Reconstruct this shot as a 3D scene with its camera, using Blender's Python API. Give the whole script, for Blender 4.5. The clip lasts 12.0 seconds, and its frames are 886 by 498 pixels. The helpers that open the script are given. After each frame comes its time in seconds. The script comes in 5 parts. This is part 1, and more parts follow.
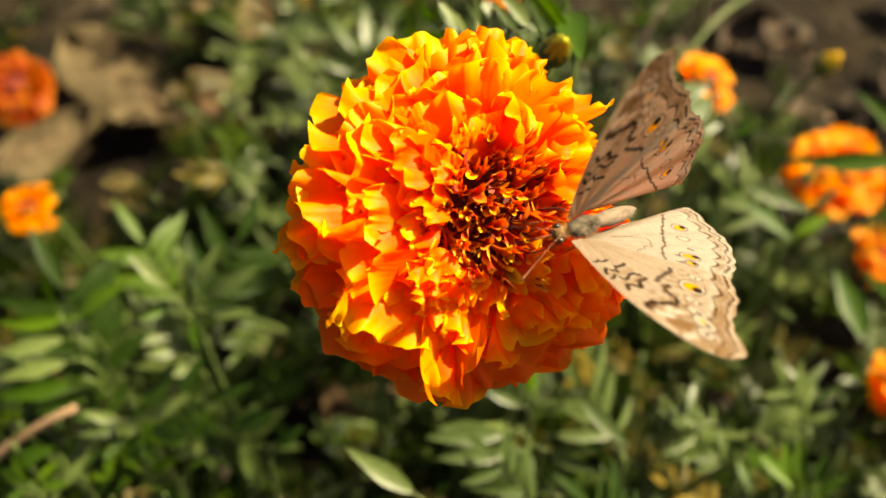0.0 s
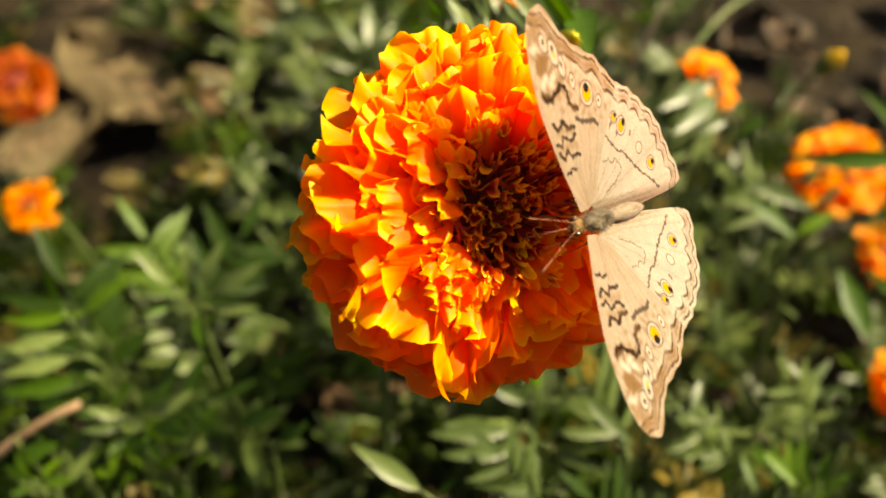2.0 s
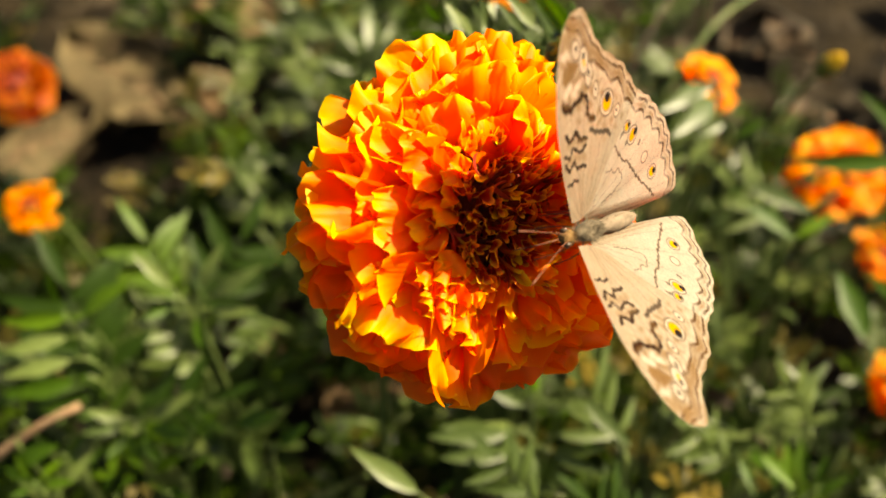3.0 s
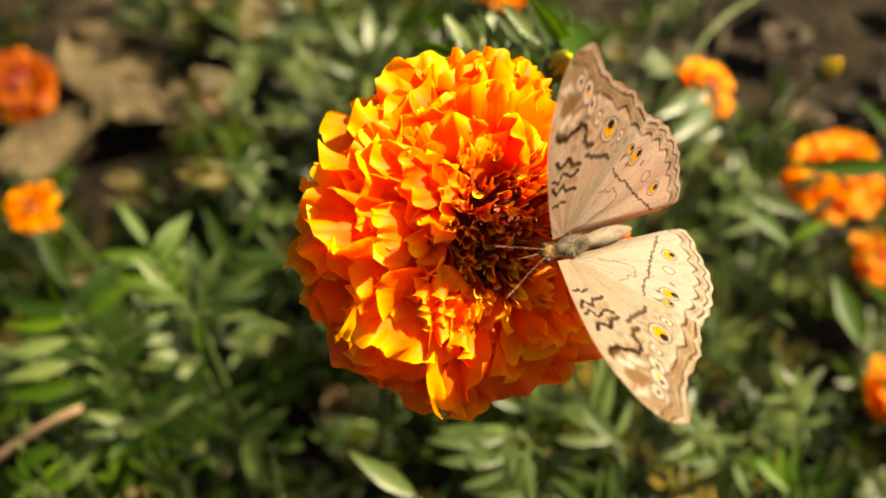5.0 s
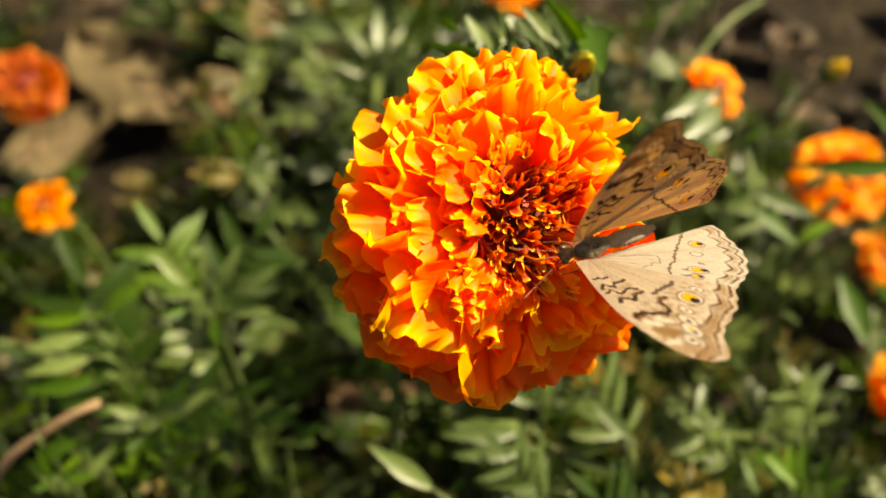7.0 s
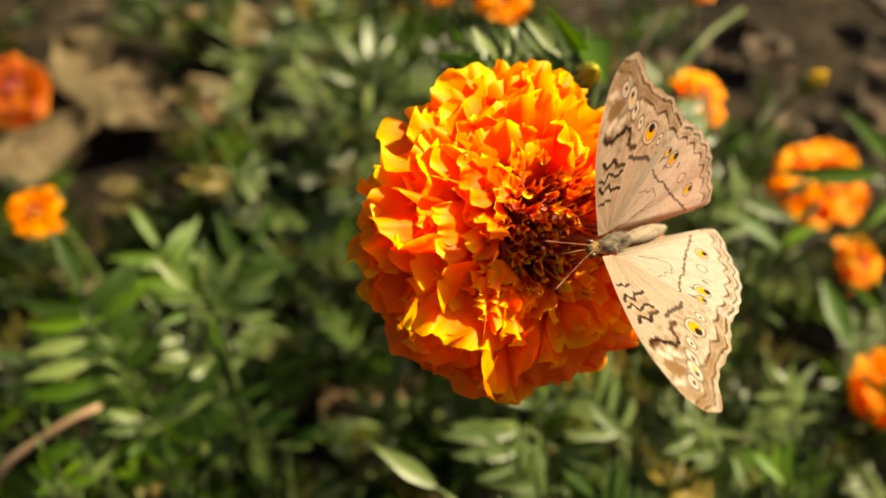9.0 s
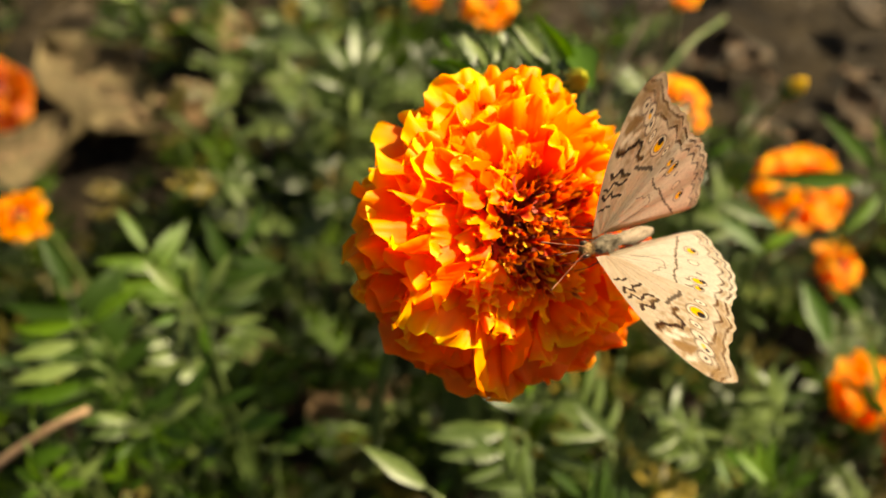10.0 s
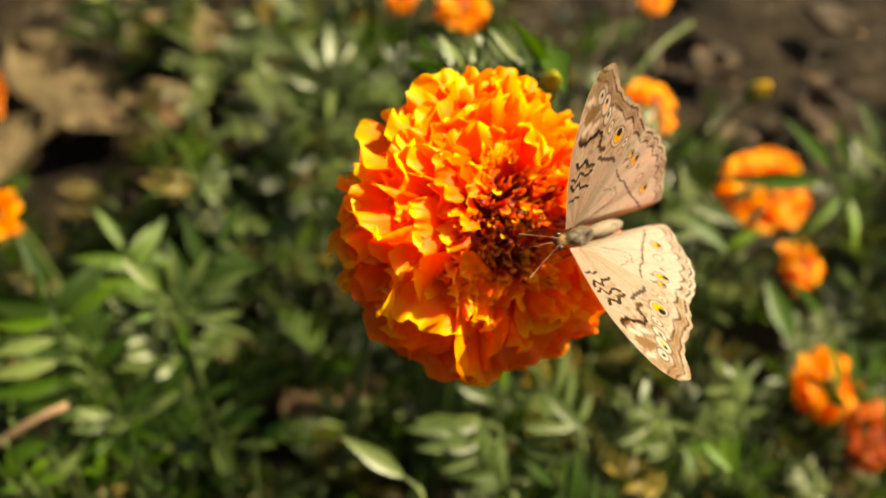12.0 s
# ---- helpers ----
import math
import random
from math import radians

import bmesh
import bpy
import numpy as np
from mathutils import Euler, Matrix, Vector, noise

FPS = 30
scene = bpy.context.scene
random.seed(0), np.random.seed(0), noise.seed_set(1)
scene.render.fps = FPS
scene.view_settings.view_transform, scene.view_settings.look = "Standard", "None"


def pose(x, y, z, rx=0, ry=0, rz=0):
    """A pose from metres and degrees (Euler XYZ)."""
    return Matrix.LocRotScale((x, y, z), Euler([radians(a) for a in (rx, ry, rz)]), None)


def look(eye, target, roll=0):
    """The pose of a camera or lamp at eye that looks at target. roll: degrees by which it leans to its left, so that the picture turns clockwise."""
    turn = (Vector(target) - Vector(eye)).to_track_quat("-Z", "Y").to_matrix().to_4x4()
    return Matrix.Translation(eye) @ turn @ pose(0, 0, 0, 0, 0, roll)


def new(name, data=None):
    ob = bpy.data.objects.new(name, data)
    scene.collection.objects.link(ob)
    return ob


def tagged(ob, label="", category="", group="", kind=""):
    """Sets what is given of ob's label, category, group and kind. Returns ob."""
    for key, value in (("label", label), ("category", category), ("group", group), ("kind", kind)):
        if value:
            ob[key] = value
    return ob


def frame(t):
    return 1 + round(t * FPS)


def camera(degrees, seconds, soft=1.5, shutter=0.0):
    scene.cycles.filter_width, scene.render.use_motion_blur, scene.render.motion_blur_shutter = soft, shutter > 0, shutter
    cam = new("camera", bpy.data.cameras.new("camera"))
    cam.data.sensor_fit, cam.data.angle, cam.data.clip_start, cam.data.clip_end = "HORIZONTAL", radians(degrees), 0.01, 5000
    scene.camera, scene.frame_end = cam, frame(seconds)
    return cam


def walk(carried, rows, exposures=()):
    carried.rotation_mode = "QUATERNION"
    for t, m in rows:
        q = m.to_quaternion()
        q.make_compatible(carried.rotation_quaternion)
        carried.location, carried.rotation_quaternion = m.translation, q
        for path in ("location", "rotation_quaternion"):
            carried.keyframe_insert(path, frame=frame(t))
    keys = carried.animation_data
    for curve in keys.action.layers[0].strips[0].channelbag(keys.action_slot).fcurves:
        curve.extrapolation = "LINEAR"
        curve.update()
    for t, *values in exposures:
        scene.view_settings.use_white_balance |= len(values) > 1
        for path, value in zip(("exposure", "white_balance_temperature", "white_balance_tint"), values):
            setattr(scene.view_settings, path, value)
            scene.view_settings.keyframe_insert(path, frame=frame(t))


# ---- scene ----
# ---- camera ----
cam = camera(55, 12.0, soft=1.6)
cam.data.dof.use_dof = True
cam.data.dof.focus_distance = 0.126
cam.data.dof.aperture_fstop = 12.5
walk(cam, [
    (0, pose(0.00000, -0.08400, 0.46000, 40.000, -0.000, 0.000)),
    (0.5, pose(-0.00018, -0.08468, 0.45923, 40.002, -0.048, 0.020)),
    (1, pose(-0.00110, -0.08506, 0.45900, 39.992, -0.146, 0.016)),
    (1.5, pose(-0.00189, -0.08438, 0.45923, 39.923, -0.165, 0.028)),
    (2, pose(-0.00206, -0.08417, 0.45950, 39.882, -0.158, 0.028)),
    (2.5, pose(-0.00167, -0.08357, 0.46024, 39.850, -0.117, 0.078)),
    (3, pose(-0.00121, -0.08388, 0.46075, 39.872, -0.128, 0.138)),
    (5, pose(-0.00106, -0.08346, 0.46425, 39.684, -0.304, 0.269)),
    (5.5, pose(-0.00176, -0.08436, 0.46442, 39.654, -0.287, 0.245)),
    (6, pose(-0.00353, -0.08529, 0.46460, 39.641, -0.335, 0.289)),
    (6.5, pose(-0.00465, -0.08615, 0.46545, 39.673, -0.359, 0.360)),
    (7, pose(-0.00577, -0.08712, 0.46690, 39.746, -0.417, 0.373)),
    (9, pose(-0.01316, -0.09169, 0.47103, 40.245, -1.572, -0.741)),
    (9.5, pose(-0.01388, -0.09269, 0.47201, 40.399, -1.960, -1.057)),
    (10, pose(-0.01488, -0.09410, 0.47281, 40.623, -2.443, -1.454)),
    (10.5, pose(-0.01566, -0.09540, 0.47353, 40.779, -2.886, -1.886)),
    (11, pose(-0.01604, -0.09628, 0.47441, 40.880, -3.269, -2.160)),
    (11.5, pose(-0.01605, -0.09801, 0.47659, 40.871, -3.655, -2.430)),
    (12, pose(-0.01705, -0.10003, 0.47678, 40.864, -3.947, -2.717)),
], exposures=((0, 1.88, 8000, 8), (12, 1.88, 8000, 8)))

# ---- light ----
SUN_DIR = Vector((0.61, 0.19, 0.77)).normalized()
world = bpy.data.worlds.new("sky")
scene.world = world
world.use_nodes = True
wn = world.node_tree.nodes
sky = wn.new("ShaderNodeTexSky")
sky.sky_type = "NISHITA"
sky.sun_disc = False
sky.air_density, sky.dust_density, sky.ozone_density = 0.7, 4.0, 0.3
sky.sun_elevation = math.asin(SUN_DIR.z)
sky.sun_rotation = math.atan2(SUN_DIR.x, SUN_DIR.y)
world.node_tree.links.new(sky.outputs["Color"], wn["Background"].inputs["Color"])
wn["Background"].inputs["Strength"].default_value = 0.047
sun_data = bpy.data.lights.new("sun", "SUN")
sun_data.energy = 5.0
sun_data.angle = radians(0.53)
sun_data.color = (1.0, 0.91, 0.74)
sun = new("sun", sun_data)
sun.matrix_basis = look(SUN_DIR * 5, (0, 0, 0))


# ---- materials ----
class Nodes:
    """A node material under construction."""

    def __init__(self, name):
        self.m = bpy.data.materials.new(name)
        self.m.use_nodes = True
        self.t = self.m.node_tree
        self.b = self.t.nodes["Principled BSDF"]
        self.out = self.t.nodes["Material Output"]

    def add(self, kind, **values):
        n = self.t.nodes.new(kind)
        for k, v in values.items():
            n.inputs[k].default_value = v
        return n

    def link(self, a, b):
        self.t.links.new(a, b)

    def noise(self, scale, detail=3.0, coords="Object"):
        n = self.add("ShaderNodeTexNoise", Scale=scale, Detail=detail)
        c = self.t.nodes.new("ShaderNodeTexCoord")
        self.link(c.outputs[coords], n.inputs["Vector"])
        return n.outputs["Fac"]

    def ramp(self, fac, stops):
        n = self.t.nodes.new("ShaderNodeValToRGB")
        e = n.color_ramp.elements
        for i, (p, c) in enumerate(stops):
            el = e[i] if i < 2 else e.new(p)
            el.position, el.color = p, (*c, 1)
        self.link(fac, n.inputs["Fac"])
        return n.outputs["Color"]

    def mix(self, fac, a, b, blend="MIX"):
        n = self.t.nodes.new("ShaderNodeMix")
        n.data_type, n.blend_type = "RGBA", blend
        for v, i in ((fac, 0), (a, 6), (b, 7)):
            if isinstance(v, bpy.types.NodeSocket):
                self.link(v, n.inputs[i])
            else:
                n.inputs[i].default_value = v if i == 0 else (*v, 1)
        return n.outputs[2]

    def rand(self):
        return self.t.nodes.new("ShaderNodeObjectInfo").outputs["Random"]

    def bump(self, height, strength, distance):
        n = self.add("ShaderNodeBump", Strength=strength, Distance=distance)
        self.link(height, n.inputs["Height"])
        self.link(n.outputs["Normal"], self.b.inputs["Normal"])

    def color(self, c):
        self.link(c, self.b.inputs["Base Color"])
        return c

    def translucent(self, c, amount):
        n = self.t.nodes.new("ShaderNodeBsdfTranslucent")
        if isinstance(c, bpy.types.NodeSocket):
            self.link(c, n.inputs["Color"])
        else:
            n.inputs["Color"].default_value = (*c, 1)
        s = self.t.nodes.new("ShaderNodeMixShader")
        s.inputs[0].default_value = amount
        self.link(self.b.outputs[0], s.inputs[1])
        self.link(n.outputs[0], s.inputs[2])
        self.link(s.outputs[0], self.out.inputs["Surface"])

    def gloss(self, rough, spec=0.5):
        self.b.inputs["Roughness"].default_value = rough
        self.b.inputs["Specular IOR Level"].default_value = spec
        return self


def petal_material(name, deep, main, pale, see=0.62, tint=(1.06, 0.22, 0.15), rim=0.64):
    n = Nodes(name).gloss(0.55, 0.25)
    c = n.t.nodes.new("ShaderNodeTexCoord")
    at = n.t.nodes.new("ShaderNodeAttribute")
    at.attribute_name = "along"
    along = n.ramp(at.outputs["Fac"], ((0.0, deep), (0.45, main), (rim, main), (1.0, pale)))
    grain = n.mix(n.noise(420.0, 4.0), (0.9, 0.80, 0.7), (1.03, 1.12, 1.1))
    own = n.mix(n.rand(), (0.95, 0.74, 0.7), (1.02, 1.42, 1.1))
    col = n.mix(1.0, n.mix(1.0, along, grain, "MULTIPLY"), own, "MULTIPLY")
    n.color(col)
    st = n.add("ShaderNodeTexWave", Scale=260.0, Distortion=3.0)
    st.bands_direction = "X"
    n.link(c.outputs["Object"], st.inputs["Vector"])
    n.bump(st.outputs["Fac"], 0.12, 0.0003)
    n.translucent(n.mix(1.0, col, tint, "MULTIPLY"), see)
    return n.m


def leaf_material(name, dark, light, rough=0.55, see=0.25, spec=0.28):
    n = Nodes(name).gloss(rough, spec)
    a = n.ramp(n.rand(), ((0.0, dark), (0.55, tuple(0.88 * x + 0.12 * y for x, y in zip(dark, light))), (1.0, tuple(1.45 * y for y in light))))
    b = n.mix(n.noise(160.0, 4.0), (0.55, 0.6, 0.5), (1.3, 1.25, 1.3))
    col = n.color(n.mix(1.0, a, b, "MULTIPLY"))
    n.bump(n.noise(700.0, 2.0), 0.25, 0.0004)
    n.translucent(n.mix(1.0, col, (1.7, 1.9, 0.6), "MULTIPLY"), see)
    return n.m


def plain_material(name, a, b, scale, rough=0.7, spec=0.3, relief=0.3, depth=0.0005, see=0.0):
    n = Nodes(name).gloss(rough, spec)
    col = n.color(n.mix(n.ramp(n.noise(scale, 6.0), ((0.3, (0, 0, 0)), (0.7, (1, 1, 1)))), a, b))
    n.bump(n.noise(scale * 3, 4.0), relief, depth)
    if see:
        n.translucent(col, see)
    return n.m


# yellow ends imitate sunlit edges, the redder body the shade between petals
PETAL = petal_material("orange_petal", (0.88, 0.06, 0.003), (0.97, 0.230, 0.008), (0.98, 0.66, 0.014), see=0.66, tint=(1.04, 0.36, 0.3))
# lit copy of the orange petal, its yellow stands for direct sun
PETAL_SUNLIT = petal_material("sunlit_petal", (0.92, 0.16, 0.004), (0.98, 0.46, 0.010), (0.98, 0.66, 0.014), see=0.5, tint=(1.04, 0.5, 0.3))
PETAL_FAR = petal_material("garden_petal", (0.80, 0.12, 0.002), (0.92, 0.34, 0.003), (0.95, 0.50, 0.005), tint=(1.06, 0.30, 0.15))
# red-orange darkened to hold the shade on the low left bloom
PETAL_RED_SHADED = petal_material("shaded_red_petal", (0.24, 0.015, 0.002), (0.40, 0.06, 0.003), (0.74, 0.24, 0.006))
# maroon bodies include the butterfly's shadow on the heart; gold copy shows it sunlit
FLORET_SHADED = petal_material("floret", (0.12, 0.008, 0.003), (0.40, 0.032, 0.010), (0.92, 0.42, 0.030), 0.35, rim=0.84)
FLORET_GOLD = petal_material("golden_floret", (0.15, 0.010, 0.002), (0.52, 0.075, 0.006), (0.96, 0.60, 0.02), 0.35, rim=0.68)
HEART = plain_material("flower_heart", (0.06, 0.008, 0.003), (0.16, 0.018, 0.005), 700.0, 0.8)
# lit, half-lit and shaded copies of one leaf green, light put into the colour
LEAF_LIT = leaf_material("lit_leaf", (0.0290, 0.0690, 0.0022), (0.0640, 0.1200, 0.0042), 0.50, 0.3, 0.22)
LEAF_MID = leaf_material("half_lit_leaf", (0.0130, 0.0320, 0.0018), (0.0360, 0.0680, 0.0032), 0.50, 0.3, 0.22)
LEAF_SHADED = leaf_material("shaded_leaf", (0.0030, 0.0072, 0.0002), (0.0205, 0.0400, 0.0010), 0.50, 0.30, 0.09)
# pale grey-green with the sun's whitish sheen painted into it
LEAF_SHEEN = leaf_material("sheen_leaf", (0.0390, 0.0620, 0.0125), (0.0820, 0.1090, 0.0270), 0.42, 0.13, 0.40)
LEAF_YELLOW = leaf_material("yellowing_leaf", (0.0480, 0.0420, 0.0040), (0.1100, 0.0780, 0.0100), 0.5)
STEM = plain_material("green_stem", (0.04758, 0.08112, 0.0195), (0.09516, 0.1232, 0.03354), 90.0, 0.5)
BUD_GREEN = plain_material("bud_green", (0.048, 0.075, 0.014), (0.095, 0.116, 0.020), 200.0, 0.5)
BUD_YELLOW = plain_material("bud_yellow", (0.60, 0.36, 0.01), (0.78, 0.52, 0.03), 300.0, 0.6)
BUD_LIME = plain_material("bud_lime", (0.26, 0.27, 0.018), (0.54, 0.44, 0.024), 300.0, 0.6)
DRY = plain_material("dry_leaf", (0.042, 0.031, 0.013), (0.092, 0.070, 0.032), 60.0, 0.75, 0.2, 0.5, 0.001, 0.15)
DRY_BROWN = plain_material("brown_dry_leaf", (0.07956, 0.04758, 0.02106), (0.1591, 0.1061, 0.05304), 80.0, 0.8, 0.2, 0.5, 0.001, 0.1)
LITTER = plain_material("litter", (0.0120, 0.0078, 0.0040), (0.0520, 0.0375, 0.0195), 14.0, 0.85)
TWIG = plain_material("twig_bark", (0.14, 0.082, 0.042), (0.24, 0.155, 0.09), 120.0, 0.8)
DARK_TWIG = plain_material("dark_bark", (0.02, 0.014, 0.01), (0.06, 0.04, 0.025), 120.0, 0.8)
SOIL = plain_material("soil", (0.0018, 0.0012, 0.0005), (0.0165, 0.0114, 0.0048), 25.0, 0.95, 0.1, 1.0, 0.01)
FUR = plain_material("body_fur", (0.048, 0.038, 0.024), (0.150, 0.118, 0.076), 900.0, 0.85, 0.2, 0.8, 0.0003)
HEAD_FUR = plain_material("head_fur", (0.0750, 0.0375, 0.0112), (0.1800, 0.1050, 0.0375), 900.0, 0.85, 0.2, 0.8, 0.0003)
ABDOMEN = plain_material("abdomen_scales", (0.105, 0.078, 0.052), (0.180, 0.138, 0.096), 700.0, 0.8, 0.2, 0.6, 0.0002)
EYE = plain_material("insect_eye", (0.03, 0.015, 0.006), (0.07, 0.04, 0.015), 2500.0, 0.3, 0.6)
LIMB = plain_material("insect_limb", (0.12, 0.045, 0.026), (0.22, 0.095, 0.055), 1500.0, 0.9, 0.05)


def wing_material():
    n = Nodes("wing_scales").gloss(0.85, 0.04)
    at = n.t.nodes.new("ShaderNodeAttribute")
    at.attribute_name = "scales"
    grain = n.mix(n.noise(6000.0, 3.0), (0.86, 0.84, 0.82), (1.1, 1.1, 1.1))
    col = n.color(n.mix(1.0, at.outputs["Color"], grain, "MULTIPLY"))
    n.bump(n.noise(9000.0, 2.0), 0.15, 0.0001)
    bw = n.t.nodes.new("ShaderNodeRGBToBW")
    n.link(col, bw.inputs[0])
    n.translucent(n.mix(1.0, n.mix(1.0, col, bw.outputs[0], "MULTIPLY"), (3.3, 2.1, 0.35), "MULTIPLY"), 0.58)
    return n.m


WING = wing_material()


# ---- building helpers ----
def mesh_object(name, verts, faces, material, parent=None, label="", smooth=True):
    me = bpy.data.meshes.new(name)
    me.from_pydata([tuple(v) for v in verts], [], [tuple(f) for f in faces])
    me.materials.append(material)
    if smooth:
        me.shade_smooth()
    ob = new(name, me)
    ob.parent = parent
    return tagged(ob, label)


def again(ob, name, parent, m, label=""):
    """Another object on the same mesh."""
    o = new(name, ob.data if isinstance(ob, bpy.types.Object) else ob)
    o.parent, o.matrix_basis = parent, m
    return tagged(o, label)


def empty(name, m, label, category, group=""):
    o = new(name)
    o.empty_display_size = 0.01
    o.matrix_basis = m
    return tagged(o, label, category, group)


def sheet(nu, nv, place):
    """Vertices and quads of a grid; place(u, v) with u in -1..1 and v in 0..1."""
    verts = [place(-1 + 2 * i / nu, j / nv) for j in range(nv + 1) for i in range(nu + 1)]
    faces = [(j * (nu + 1) + i, j * (nu + 1) + i + 1, (j + 1) * (nu + 1) + i + 1, (j + 1) * (nu + 1) + i)
             for j in range(nv) for i in range(nu)]
    return verts, faces


def sheet_mesh(name, nu, nv, place, margin=1.0):
    """A smooth mesh of such a grid, which remembers how far along each vertex lies; with a margin under 1 its end has less of a pale rim."""
    verts, faces = sheet(nu, nv, place)
    me = bpy.data.meshes.new(name)
    me.from_pydata(verts, [], faces)
    at = me.attributes.new("along", "FLOAT", "POINT")
    at.data.foreach_set("value", [margin * j / nv for j in range(nv + 1) for i in range(nu + 1)])
    me.shade_smooth()
    return me


def tube(points, radii, sides=7, caps=True):
    """A tapered tube along points."""
    verts, faces = [], []
    pts = [Vector(p) for p in points]
    for i, p in enumerate(pts):
        d = (pts[min(i + 1, len(pts) - 1)] - pts[max(i - 1, 0)]).normalized()
        q = d.to_track_quat("Z", "Y")
        for k in range(sides):
            a = 2 * math.pi * k / sides
            verts.append(p + q @ Vector((math.cos(a) * radii[i], math.sin(a) * radii[i], 0)))
    for i in range(len(pts) - 1):
        for k in range(sides):
            a, b = i * sides + k, i * sides + (k + 1) % sides
            faces.append((a, b, b + sides, a + sides))
    if caps:
        faces.append(tuple(range(sides - 1, -1, -1)))
        faces.append(tuple(range((len(pts) - 1) * sides, len(pts) * sides)))
    return verts, faces


def bezier(a, b, c, d, n):
    a, b, c, d = Vector(a), Vector(b), Vector(c), Vector(d)
    out = []
    for i in range(n + 1):
        t = i / n
        s = 1 - t
        out.append(a * s ** 3 + b * 3 * s * s * t + c * 3 * s * t * t + d * t ** 3)
    return out


def ball(rx, ry, rz, nu=16, nv=12, wobble=0.0, scale=1.0, seed=0.0):
    """A rounded body with an uneven surface."""
    verts, faces = [], []
    for j in range(nv + 1):
        th = math.pi * j / nv
        for i in range(nu):
            ph = 2 * math.pi * i / nu
            d = Vector((math.sin(th) * math.cos(ph), math.sin(th) * math.sin(ph), math.cos(th)))
            k = 1 + wobble * noise.noise(d * scale + Vector((seed, seed, seed)))
            verts.append((d.x * rx * k, d.y * ry * k, d.z * rz * k))
    for j in range(nv):
        for i in range(nu):
            a, b = j * nu + i, j * nu + (i + 1) % nu
            faces.append((a, a + nu, b + nu, b))
    return verts, faces


def aim(place, along, up, spin=0.0):
    """A pose whose y points along and whose z leans to up."""
    y = Vector(along).normalized()
    z = Vector(up)
    z = (z - y * z.dot(y)).normalized()
    x = y.cross(z)
    m = Matrix((x, y, z)).transposed().to_4x4()
    return Matrix.Translation(place) @ m @ Matrix.Rotation(spin, 4, "Y")


def smooth_step(a, b, x):
    t = min(1.0, max(0.0, (x - a) / (b - a)))
    return t * t * (3 - 2 * t)


# ---- ground ----
def build_ground():
    n = 150
    xs = [math.copysign(abs(k) ** 3.2, k) * 40 + k * 0.9 for k in np.linspace(-1, 1, n + 1)]
    verts = []
    for y in xs:
        for x in xs:
            p = Vector((x, y + 0.3, 0))
            near = math.exp(-(x * x + y * y) / 4)
            z = near * (0.012 * noise.noise(p * 9) + 0.007 * noise.noise(p * 31) + 0.004 * noise.noise(p * 80))
            verts.append((p.x, p.y, z - 0.012))
    faces = [(j * (n + 1) + i, j * (n + 1) + i + 1, (j + 1) * (n + 1) + i + 1, (j + 1) * (n + 1) + i)
             for j in range(n) for i in range(n)]
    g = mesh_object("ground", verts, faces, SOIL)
    tagged(g, "dark brown crumbly garden soil", "ground", kind="structure")


build_ground()


# ---- marigold flowers ----
def petal_mesh(seed, length, width, curl, ruffle, nu=18, nv=9):
    """A fan-shaped petal with a narrow claw and a wavy, curling end; y runs along, z is its upper face."""
    r = random.Random(seed)
    p1, p2, p3 = (r.uniform(0, 6.28) for _ in range(3))
    k1, k2 = r.uniform(2.2, 4.2), r.uniform(7.5, 10.5)
    lean, skew, roll = r.uniform(-0.10, 0.10), r.uniform(-0.35, 0.35), r.uniform(-0.10, 0.12)
    path, y, z = [(0.0, 0.0)], 0.0, 0.0
    for j in range(40):
        al = curl * smooth_step(0.22, 0.72, (j + 0.5) / 40)
        y, z = y + math.cos(al) / 40, z - math.sin(al) / 40
        path.append((y, z))

    def place(u, v):
        v = 1 - (1 - v) ** 1.4
        w = 0.5 * width * (0.15 + 0.85 * v ** 1.15) * (1 - 0.14 * max(0.0, (v - 0.6) / 0.4) ** 3)
        end = 1 - 0.22 * u ** 4 + 0.03 * math.cos(2.2 * math.pi * u + p3) + 0.018 * math.cos(10 * u + p1)
        q = min(0.9999, v * (1 + (end - 1.065) * v ** 3)) * 40
        i = int(q)
        py = path[i][0] + (path[i + 1][0] - path[i][0]) * (q - i)
        pz = path[i][1] + (path[i + 1][1] - path[i][1]) * (q - i)
        al = curl * smooth_step(0.22, 0.72, v) + skew * u * v * v
        wave = ruffle * (v ** 2.5 * math.sin(k1 * u + p1 + 1.5 * v) + 0.55 * v ** 6 * math.sin(k2 * u + p2))
        wave += roll * width * abs(u) ** 3 * v * v
        x = u * w * (1 - 0.06 * v) + lean * length * v * v + 0.3 * wave * u
        return (x, length * py + wave * math.sin(al), length * pz + wave * math.cos(al) + skew * 0.25 * width * u * v * v)

    return sheet_mesh("petal", nu, nv, place)


